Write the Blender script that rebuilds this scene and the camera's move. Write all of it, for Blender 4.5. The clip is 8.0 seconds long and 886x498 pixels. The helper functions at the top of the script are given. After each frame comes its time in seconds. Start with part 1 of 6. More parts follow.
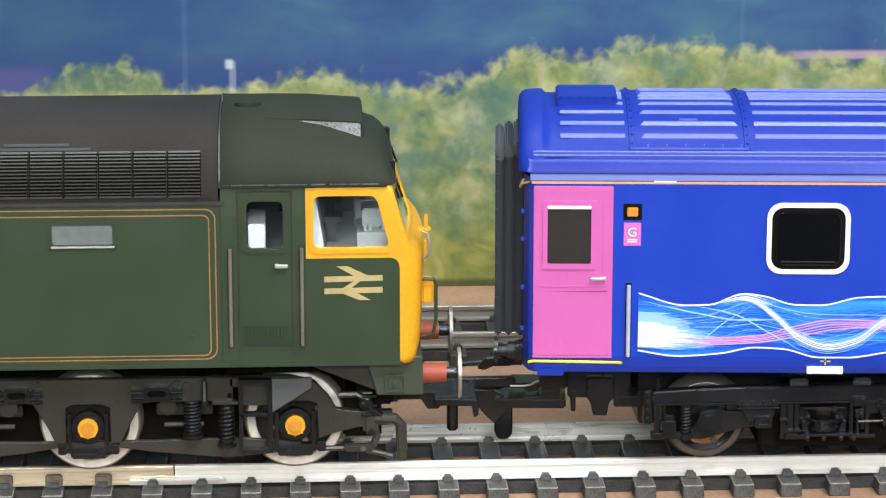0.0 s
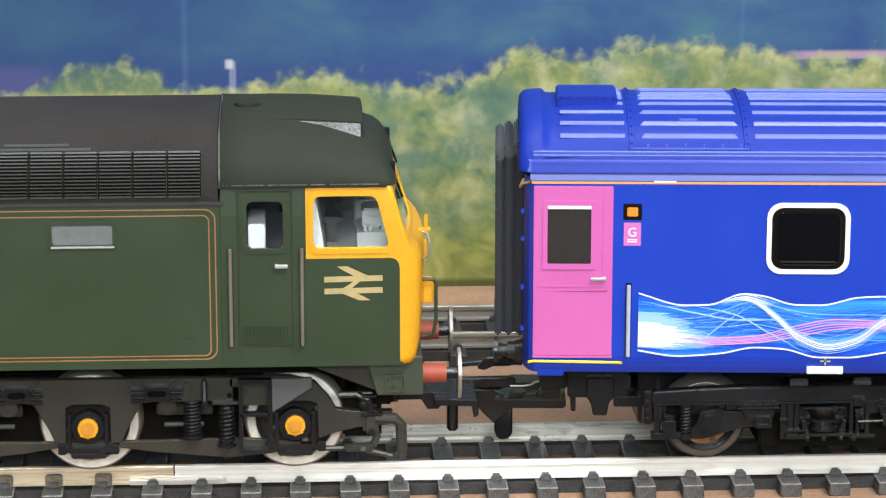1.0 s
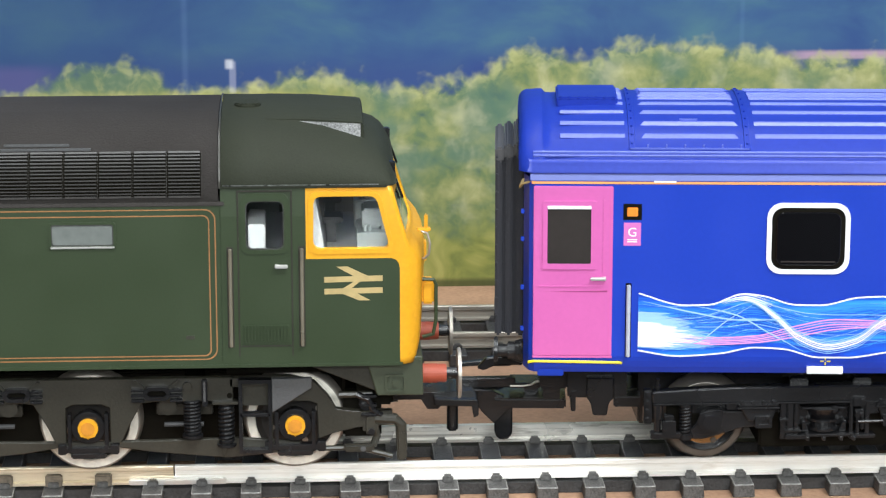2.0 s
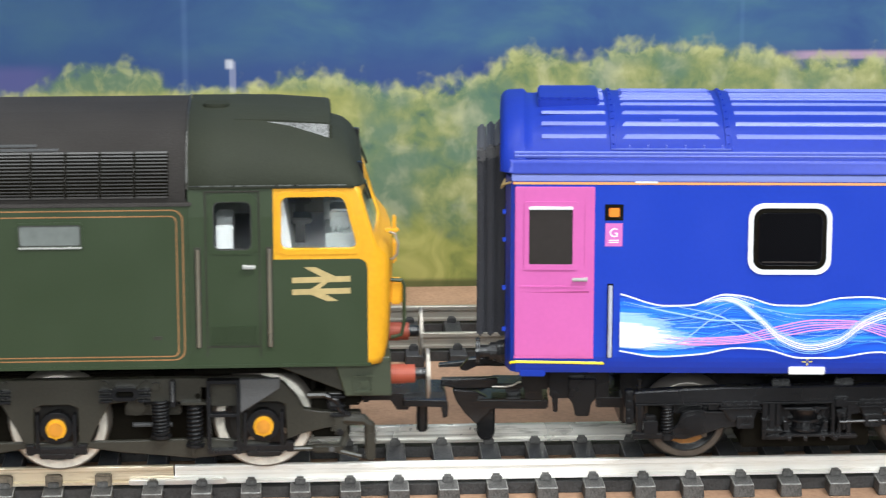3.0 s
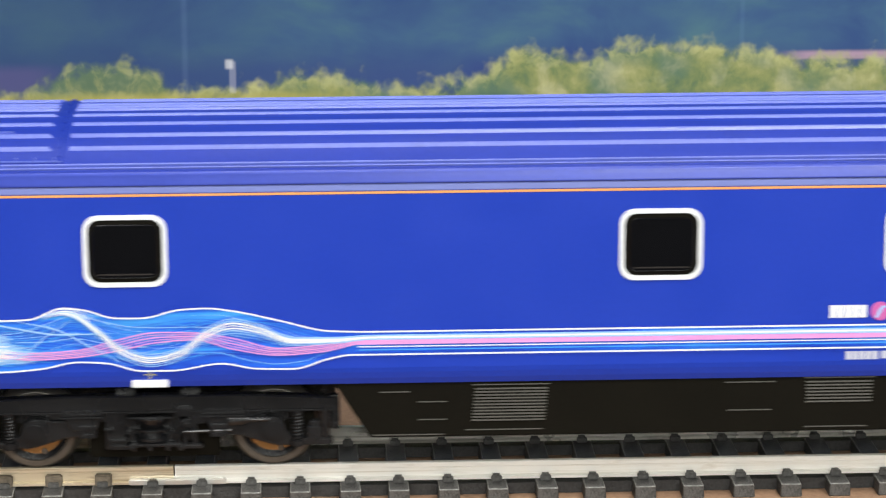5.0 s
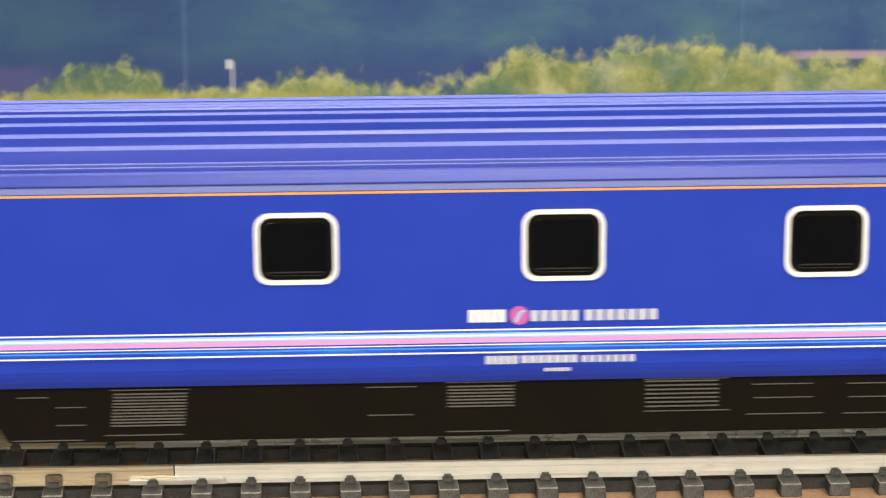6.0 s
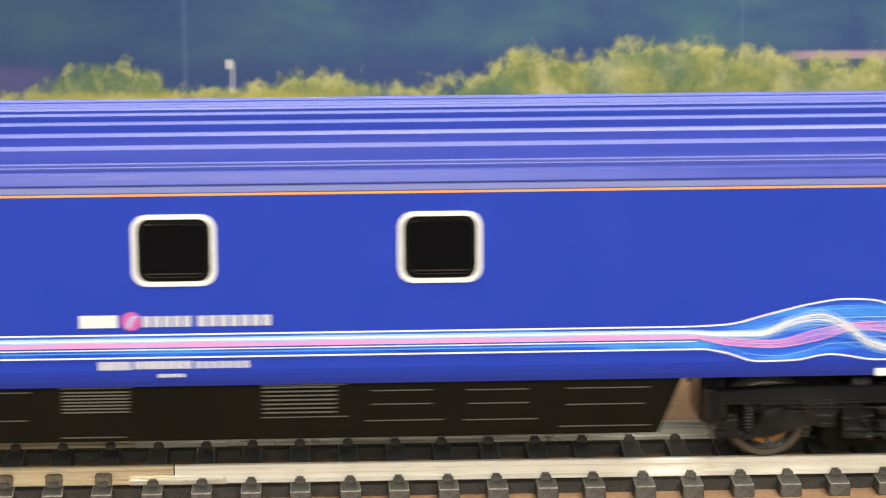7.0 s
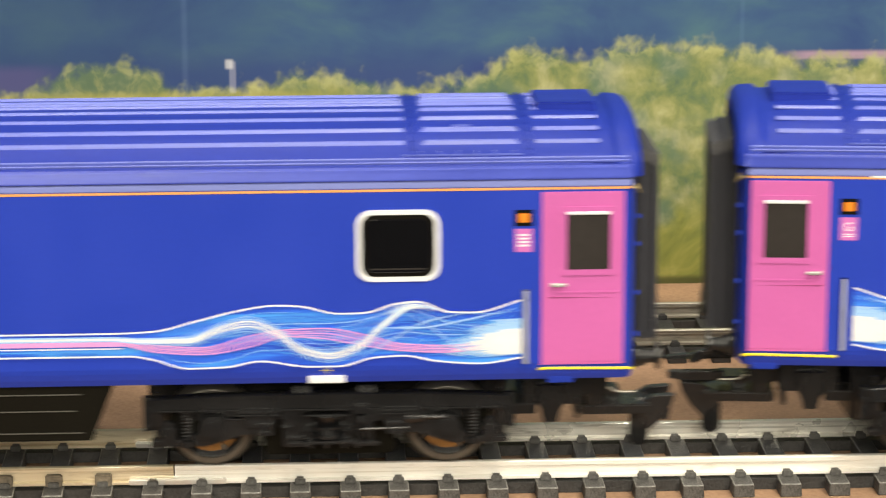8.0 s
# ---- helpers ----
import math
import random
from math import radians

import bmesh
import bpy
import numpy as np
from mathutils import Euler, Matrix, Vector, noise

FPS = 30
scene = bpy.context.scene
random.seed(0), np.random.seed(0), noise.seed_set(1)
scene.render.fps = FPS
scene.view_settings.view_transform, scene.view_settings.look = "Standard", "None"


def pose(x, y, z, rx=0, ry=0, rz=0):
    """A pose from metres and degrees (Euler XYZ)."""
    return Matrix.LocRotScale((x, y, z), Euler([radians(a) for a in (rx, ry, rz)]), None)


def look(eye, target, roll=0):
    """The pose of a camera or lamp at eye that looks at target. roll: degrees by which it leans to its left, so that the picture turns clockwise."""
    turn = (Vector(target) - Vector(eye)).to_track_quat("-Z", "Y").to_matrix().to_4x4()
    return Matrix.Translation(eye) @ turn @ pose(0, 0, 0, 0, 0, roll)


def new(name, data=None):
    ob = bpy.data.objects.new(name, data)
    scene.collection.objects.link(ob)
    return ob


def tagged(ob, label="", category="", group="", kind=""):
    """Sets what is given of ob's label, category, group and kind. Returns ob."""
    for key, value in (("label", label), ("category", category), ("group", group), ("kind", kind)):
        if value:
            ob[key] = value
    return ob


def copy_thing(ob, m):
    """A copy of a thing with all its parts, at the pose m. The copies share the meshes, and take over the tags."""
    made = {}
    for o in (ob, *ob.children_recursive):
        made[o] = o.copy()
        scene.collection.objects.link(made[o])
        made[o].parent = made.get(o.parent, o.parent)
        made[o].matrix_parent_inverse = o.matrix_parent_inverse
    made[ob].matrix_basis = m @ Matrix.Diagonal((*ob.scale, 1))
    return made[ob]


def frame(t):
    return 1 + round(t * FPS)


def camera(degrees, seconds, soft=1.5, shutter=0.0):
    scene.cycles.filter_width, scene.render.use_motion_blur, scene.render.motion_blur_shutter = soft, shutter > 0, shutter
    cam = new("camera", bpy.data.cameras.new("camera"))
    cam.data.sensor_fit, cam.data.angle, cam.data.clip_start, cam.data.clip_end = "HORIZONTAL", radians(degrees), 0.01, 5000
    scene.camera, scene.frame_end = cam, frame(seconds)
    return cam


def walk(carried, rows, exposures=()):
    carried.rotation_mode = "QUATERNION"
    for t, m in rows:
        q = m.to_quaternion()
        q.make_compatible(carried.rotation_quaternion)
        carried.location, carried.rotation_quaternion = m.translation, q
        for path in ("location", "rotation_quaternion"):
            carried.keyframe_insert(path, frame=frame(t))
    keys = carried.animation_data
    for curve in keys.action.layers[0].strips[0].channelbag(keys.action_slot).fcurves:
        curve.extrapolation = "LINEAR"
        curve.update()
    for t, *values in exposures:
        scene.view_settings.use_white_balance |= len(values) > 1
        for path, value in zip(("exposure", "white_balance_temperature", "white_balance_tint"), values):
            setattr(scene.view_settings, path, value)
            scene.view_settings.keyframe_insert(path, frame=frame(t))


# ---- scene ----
# Model railway on a baseboard, at true model size (about 1:76) by its gauge, parts placed to fit the camera's view.
# Lengths below are in millimetres, scaled by MM.
MM = 0.001
cam = camera(17.82, 8.0, soft=1.25, shutter=0.45)
EYE = pose(0, -0.3982, 0.1266, 90 - 13.7, 0, -2.92)
walk(cam, [(0.0, EYE), (8.0, EYE)], exposures=[(0.0, 0.05, 6350, 10), (3.0, 0.05, 6350, 10), (4.0, -0.02, 6450, 10), (5.0, -0.16, 6800, 10), (6.5, -0.10, 8150, 10), (8.0, -0.08, 8150, 10)])

# ---- light: a room with two assumed lamps near the ceiling, out of view ----
world = bpy.data.worlds.new("room_air")
scene.world = world
world.use_nodes = True
world.node_tree.nodes["Background"].inputs[0].default_value = (0.9, 0.95, 1.0, 1)
world.node_tree.nodes["Background"].inputs[1].default_value = 0.25


def ceiling_lamp(x, y, z, power, tint):
    data = bpy.data.lights.new("assumed_ceiling_light", "AREA")
    data.shape, data.size, data.size_y, data.energy, data.color = "RECTANGLE", 1.2, 0.35, power, tint
    ob = new("assumed_ceiling_light", data)
    ob.matrix_basis = look((x, y, z), (x * 0.3, 0, 0))
    return ob


ceiling_lamp(0.5, -0.8, 1.45, 44, (0.945, 0.985, 0.985))
ceiling_lamp(-0.1, 0.05, 1.45, 12, (0.945, 0.985, 0.985))
# area lamp behind the viewer, added for low front light, window made up
data = bpy.data.lights.new("front_fill_light", "AREA")
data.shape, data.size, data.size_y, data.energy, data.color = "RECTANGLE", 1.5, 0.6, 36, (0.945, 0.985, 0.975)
new("front_fill_light", data).matrix_basis = look((0.14, -1.79, 0.75), (0.2, 0, 0.0))


# ---- materials ----
def mat(name, color, rough=0.5, metal=0.0, var=0.12, grain=900.0, bump=0.05, spec=0.5, coat=0.0, blotch=120.0):
    """Painted, plastic or metal surface with blotches and fine grain."""
    m = bpy.data.materials.new(name)
    m.use_nodes = True
    nt = m.node_tree
    N, L = nt.nodes, nt.links
    b = N["Principled BSDF"]
    b.inputs["Roughness"].default_value, b.inputs["Metallic"].default_value = rough, metal
    b.inputs["Specular IOR Level"].default_value = spec
    b.inputs["Coat Weight"].default_value = coat
    tc = N.new("ShaderNodeTexCoord")
    big, fine = N.new("ShaderNodeTexNoise"), N.new("ShaderNodeTexNoise")
    big.inputs["Scale"].default_value, fine.inputs["Scale"].default_value = blotch, grain
    big.inputs["Detail"].default_value, fine.inputs["Detail"].default_value = 4, 3
    for n in (big, fine):
        L.new(tc.outputs["Object"], n.inputs["Vector"])
    mix = N.new("ShaderNodeMath")
    mix.operation = "ADD"
    L.new(big.outputs["Fac"], mix.inputs[0])
    L.new(fine.outputs["Fac"], mix.inputs[1])
    rng = N.new("ShaderNodeMapRange")
    rng.inputs["From Min"].default_value, rng.inputs["From Max"].default_value = 0.6, 1.4
    rng.inputs["To Min"].default_value, rng.inputs["To Max"].default_value = 1 - var, 1 + var
    L.new(mix.outputs[0], rng.inputs["Value"])
    hsv = N.new("ShaderNodeHueSaturation")
    hsv.inputs["Color"].default_value = (*color, 1)
    L.new(rng.outputs[0], hsv.inputs["Value"])
    L.new(hsv.outputs[0], b.inputs["Base Color"])
    r2 = N.new("ShaderNodeMapRange")
    r2.inputs["To Min"].default_value, r2.inputs["To Max"].default_value = max(0.02, rough - 0.1), min(1, rough + 0.1)
    L.new(big.outputs["Fac"], r2.inputs["Value"])
    L.new(r2.outputs[0], b.inputs["Roughness"])
    bp = N.new("ShaderNodeBump")
    bp.inputs["Strength"].default_value, bp.inputs["Distance"].default_value = bump, 0.0002
    L.new(fine.outputs["Fac"], bp.inputs["Height"])
    L.new(bp.outputs[0], b.inputs["Normal"])
    return m


M_CORK = mat("baseboard_board", (0.36, 0.215, 0.135), 0.8, var=0.25, grain=1400, bump=0.3, spec=0.2)


def rail_mat(name, color, stain, rough, metal, share):
    """Rolled rail with long streaks and spots along its length, tarnish and, on the back rail, painted shade; share:
    how much is stained.
    """
    m = mat(name, color, rough, metal, var=0.1, grain=500, bump=0.06)
    N, L = m.node_tree.nodes, m.node_tree.links
    tc, cols = N.new("ShaderNodeTexCoord"), []
    for size, lo in (((22, 300, 2600), 0.62), ((160, 300, 900), 0.66)):
        mp, nz, rg = N.new("ShaderNodeMapping"), N.new("ShaderNodeTexNoise"), N.new("ShaderNodeMapRange")
        mp.inputs["Scale"].default_value = size
        nz.inputs["Scale"].default_value, nz.inputs["Detail"].default_value, nz.inputs["Roughness"].default_value = 1.0, 4, 0.6
        rg.inputs["From Min"].default_value, rg.inputs["From Max"].default_value = lo - share, lo - share + 0.22
        L.new(tc.outputs["Object"], mp.inputs["Vector"])
        L.new(mp.outputs[0], nz.inputs["Vector"])
        L.new(nz.outputs["Fac"], rg.inputs["Value"])
        cols.append(rg.outputs[0])
    top = N.new("ShaderNodeMath")
    top.operation, top.use_clamp = "MAXIMUM", True
    L.new(cols[0], top.inputs[0])
    L.new(cols[1], top.inputs[1])
    mix = N.new("ShaderNodeMix")
    mix.data_type = "RGBA"
    mix.inputs[6].default_value, mix.inputs[7].default_value = (*color, 1), (*stain, 1)
    L.new(top.outputs[0], mix.inputs[0])
    L.new(mix.outputs[2], N["Principled BSDF"].inputs["Base Color"])
    return m


M_RAIL = rail_mat("nickel_silver", (0.87, 0.85, 0.80), (0.66, 0.61, 0.53), 0.34, 0.15, 0.10)
# dark streaks stand in for shade and the train's reflection on this rail
M_RAIL_BACK = rail_mat("shaded_nickel", (0.86, 0.84, 0.78), (0.24, 0.22, 0.19), 0.28, 0.45, 0.10)
M_RAIL_OLD = rail_mat("brassy_nickel", (0.74, 0.65, 0.49), (0.38, 0.27, 0.16), 0.36, 0.5, 0.10)
M_RAIL_FAR = rail_mat("dull_rail", (0.36, 0.335, 0.29), (0.14, 0.12, 0.10), 0.45, 0.6, 0.12)
M_SLEEPER = mat("sleeper_plastic", (0.072, 0.069, 0.066), 0.55, var=0.7, grain=3200, bump=0.8, blotch=350)
M_WEB = mat("web_plastic", (0.028, 0.027, 0.027), 0.55, var=0.6, grain=2500, bump=0.6, blotch=350)
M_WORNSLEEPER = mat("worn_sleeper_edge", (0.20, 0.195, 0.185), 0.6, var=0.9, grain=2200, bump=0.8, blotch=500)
M_GREEN = mat("loco_green", (0.026, 0.042, 0.0165), 0.45, var=0.08, grain=2500, bump=0.04)
M_ROOF = mat("loco_roof_grey", (0.050, 0.045, 0.042), 0.68, var=0.2, grain=3500, bump=0.35, spec=0.15)
M_CABROOF = mat("cab_roof_green", (0.027, 0.030, 0.0205), 0.68, var=0.15, grain=3500, bump=0.3, spec=0.14)
M_YELLOW = mat("warning_yellow", (0.74, 0.355, 0.014), 0.40, var=0.10, grain=1500, bump=0.06)
M_BOGIE = mat("bogie_olive_black", (0.032, 0.030, 0.023), 0.34, var=0.3, grain=2500, bump=0.15, spec=0.5)
M_BLACK = mat("black_plastic", (0.0095, 0.0095, 0.0106), 0.26, var=0.35, grain=2500, bump=0.2, spec=0.5)
M_SKIRT = mat("skirt_black", (0.008, 0.007, 0.005), 0.8, var=0.2, grain=2500, spec=0.05)
M_BLUE = mat("coach_blue", (0.012, 0.045, 0.43), 0.38, var=0.05, grain=1500, bump=0.02, spec=0.34)
M_ROOFBLUE = mat("roof_blue", (0.011, 0.031, 0.295), 0.42, var=0.08, grain=1500, bump=0.05, spec=0.18)
# paler than the roof: highlights on ribs and rivet strips put into the colour
M_RIB = mat("rib_highlight_blue", (0.10, 0.135, 0.50), 0.36, var=0.15, grain=1500)
M_PINK = mat("door_pink", (0.60, 0.122, 0.39), 0.4, var=0.04, grain=1500, bump=0.02)
M_WHITE = mat("white_print", (0.85, 0.85, 0.85), 0.45, var=0.04)
M_ORANGE = mat("orange_print", (0.85, 0.25, 0.02), 0.45, var=0.05)
M_RED = mat("buffer_red", (0.34, 0.062, 0.03), 0.55, var=0.1)
M_STEEL = mat("bright_steel", (0.70, 0.69, 0.66), 0.32, 0.55, var=0.1)
M_TYRE = mat("white_tyre", (0.80, 0.76, 0.67), 0.5, var=0.3)
M_WHEEL = mat("wheel_dark", (0.02, 0.018, 0.016), 0.5, var=0.2)
M_BROWNRIM = mat("tarnished_rim", (0.125, 0.113, 0.098), 0.34, 0.5, var=0.2)
M_DULLSTEEL = mat("dull_steel", (0.34, 0.31, 0.27), 0.4, 0.6, var=0.2)
M_SLAT = mat("slat_highlight_grey", (0.060, 0.057, 0.055), 0.45, var=0.2, grain=3500)
M_GOLD = mat("gold_print", (0.54, 0.41, 0.19), 0.36, 0.25, var=0.2)


# ---- mesh helpers (millimetres in, metres out) ----
def mesh(name, verts, faces, material, parent=None, label="", smooth=False):
    me = bpy.data.meshes.new(name)
    me.from_pydata([Vector(v) * MM for v in verts], [], faces)
    me.validate()
    me.materials.append(material)
    if smooth:
        for p in me.polygons:
            p.use_smooth = True
    ob = new(name, me)
    if parent is not None:
        ob.parent = parent
    if label:
        ob["label"] = label
    return ob


def part(name, bm, material, parent=None, label="", smooth=False):
    me = bpy.data.meshes.new(name)
    bmesh.ops.recalc_face_normals(bm, faces=bm.faces)
    bmesh.ops.scale(bm, vec=(MM, MM, MM), verts=bm.verts)
    bm.to_mesh(me)
    bm.free()
    me.materials.append(material)
    if smooth:
        for p in me.polygons:
            p.use_smooth = True
    ob = new(name, me)
    if parent is not None:
        ob.parent = parent
    if label:
        ob["label"] = label
    return ob


def add_box(bm, x0, x1, y0, y1, z0, z1, bevel=0.0):
    t = bmesh.new()
    bmesh.ops.create_cube(t, size=1, matrix=Matrix.Translation(((x0 + x1) / 2, (y0 + y1) / 2, (z0 + z1) / 2)) @ Matrix.Diagonal((x1 - x0, y1 - y0, z1 - z0, 1)))
    if bevel > 0:
        bmesh.ops.bevel(t, geom=t.edges[:], offset=bevel, segments=2, affect="EDGES")
    join(bm, t)


def join(bm, t):
    tmp = bpy.data.meshes.new("tmp")
    t.to_mesh(tmp)
    t.free()
    bm.from_mesh(tmp)
    bpy.data.meshes.remove(tmp)


def add_cyl(bm, p, axis, r, length, seg=20, r2=None, bevel=0.0):
    """A cylinder or cone that starts at p and runs along axis ('x', 'y' or 'z')."""
    t = bmesh.new()
    bmesh.ops.create_cone(t, cap_ends=True, segments=seg, radius1=r, radius2=r if r2 is None else r2, depth=length)
    if bevel > 0:
        ring = [e for e in t.edges if abs(e.verts[0].co.z - e.verts[1].co.z) < 1e-6]
        bmesh.ops.bevel(t, geom=ring, offset=bevel, segments=2, affect="EDGES")
    m = {"x": Matrix.Rotation(radians(90), 4, "Y"), "y": Matrix.Rotation(radians(-90), 4, "X"), "z": Matrix()}[axis]
    step = {"x": Vector((length / 2, 0, 0)), "y": Vector((0, length / 2, 0)), "z": Vector((0, 0, length / 2))}[axis]
    t.transform(Matrix.Translation(Vector(p) + step) @ m)
    join(bm, t)


def add_prism(bm, outline, y0, y1, bevel=0.0):
    """An outline in x and z, drawn out from y0 to y1."""
    t = bmesh.new()
    a = [t.verts.new((x, y0, z)) for x, z in outline]
    b = [t.verts.new((x, y1, z)) for x, z in outline]
    n = len(outline)
    t.faces.new(a)
    t.faces.new(b[::-1])
    for i in range(n):
        t.faces.new((a[i], b[i], b[(i + 1) % n], a[(i + 1) % n]))
    bmesh.ops.recalc_face_normals(t, faces=t.faces)
    if bevel > 0:
        bmesh.ops.bevel(t, geom=t.edges[:], offset=bevel, segments=1, affect="EDGES")
    join(bm, t)


def add_tube(bm, pts, r, seg=8):
    """A round wire through points."""
    rings = []
    for i, p in enumerate(pts):
        p = Vector(p)
        d = (Vector(pts[min(i + 1, len(pts) - 1)]) - Vector(pts[max(i - 1, 0)])).normalized()
        side = d.orthogonal().normalized()
        up = d.cross(side)
        if rings:
            ref = rings[-1][1]
            side = (ref - d * ref.dot(d)).normalized()
            up = d.cross(side)
        rings.append(([bm.verts.new(p + side * (r * math.cos(6.2832 * k / seg)) + up * (r * math.sin(6.2832 * k / seg))) for k in range(seg)], side))
    for (a, _), (b, _) in zip(rings, rings[1:]):
        for k in range(seg):
            bm.faces.new((a[k], a[(k + 1) % seg], b[(k + 1) % seg], b[k]))
    bm.faces.new(rings[0][0][::-1])
    bm.faces.new(rings[-1][0])


def round_rect(x0, x1, z0, z1, r, n=5):
    out = []
    for cx, cz, a0 in ((x1 - r, z1 - r, 0), (x0 + r, z1 - r, 90), (x0 + r, z0 + r, 180), (x1 - r, z0 + r, 270)):
        out += [(cx + r * math.cos(radians(a0 + 90 * k / n)), cz + r * math.sin(radians(a0 + 90 * k / n))) for k in range(n + 1)]
    return out


def add_frame(bm, outer, inner, y0, y1):
    """A ring between two outlines of equal length in x and z, from y0 to y1."""
    n = len(outer)
    v = [[bm.verts.new((x, y, z)) for x, z in o] for o, y in ((outer, y0), (inner, y0), (inner, y1), (outer, y1))]
    for i in range(n):
        j = (i + 1) % n
        for a, b in ((0, 1), (1, 2), (2, 3), (3, 0)):
            bm.faces.new((v[a][i], v[a][j], v[b][j], v[b][i]))


def box_part(name, x0, x1, y0, y1, z0, z1, material, parent, label="", bevel=0.0):
    bm = bmesh.new()
    add_box(bm, x0, x1, y0, y1, z0, z1, bevel)
    return part(name, bm, material, parent, label)


def cyl_part(name, p, axis, r, length, material, parent, label="", seg=24, r2=None, bevel=0.0):
    bm = bmesh.new()
    add_cyl(bm, p, axis, r, length, seg, r2, bevel)
    return part(name, bm, material, parent, label, smooth=False)


def empty(name, label, category, group=""):
    return tagged(new(name), label, category, group)


# ---- the way the train goes ----
CURVE_X, CURVE_R = 120.0, 900.0


def line_y(x):
    """The track's middle line: straight, then bending towards the viewer."""
    return -((x - CURVE_X) ** 2) / (2 * CURVE_R) if x > CURVE_X else 0.0


COACH_X = ((0, 31.7), (2.75, 31.7), (3.0, 29.08), (3.5, 11.7), (4.0, -13.5), (4.5, -38.8), (5.0, -64.2), (6.3, -130.3), (6.5, -140.4), (7.0, -169.1), (7.5, -208.7), (8.0, -249.1))
LOCO_X = ((0, 21.0), (2.55, 21.0), (2.8, 20.06), (3.0, 16.53), (3.5, -0.97), (4.0, -26.58), (4.5, -51.9), (5.0, -77.3), (6.3, -143.4), (6.5, -153.5), (7.0, -182.2), (7.5, -221.8), (8.0, -262.2))
# body lift and tail rise fitted to the camera's view
BODY_LIFT = ((-400, 0.0), (-90, 0.0), (-20, 0.2), (5, 0.34), (30, 0.42), (55, 0.52), (75, 0.77), (104, 0.95), (130, 1.1), (900, 1.1))
TAIL_RISE = ((0, 0.0), (3.5, 0.1), (4.5, 0.7), (5.0, 0.9), (6.5, 0.5), (7.5, 0.35), (8.0, 0.48))
COACH_PITCH = 311.9


def glide(table, t):
    """Smooth monotone interpolation in a table."""
    n = len(table)
    xs, ys = [a for a, _ in table], [b for _, b in table]
    if t <= xs[0]:
        return ys[0]
    if t >= xs[-1]:
        return ys[-1]
    d = [(ys[i + 1] - ys[i]) / (xs[i + 1] - xs[i]) for i in range(n - 1)]
    m = [d[0]] + [0 if d[i - 1] * d[i] <= 0 else 2 * d[i - 1] * d[i] / (d[i - 1] + d[i]) for i in range(1, n - 1)] + [d[-1]]
    i = max(k for k in range(n - 1) if xs[k] <= t)
    h = xs[i + 1] - xs[i]
    s = (t - xs[i]) / h
    return (ys[i] * (1 + 2 * s) * (1 - s) ** 2 + h * m[i] * s * (1 - s) ** 2 + ys[i + 1] * s * s * (3 - 2 * s) + h * m[i + 1] * s * s * (s - 1))


STEPS = [i / 10 for i in range(81)]
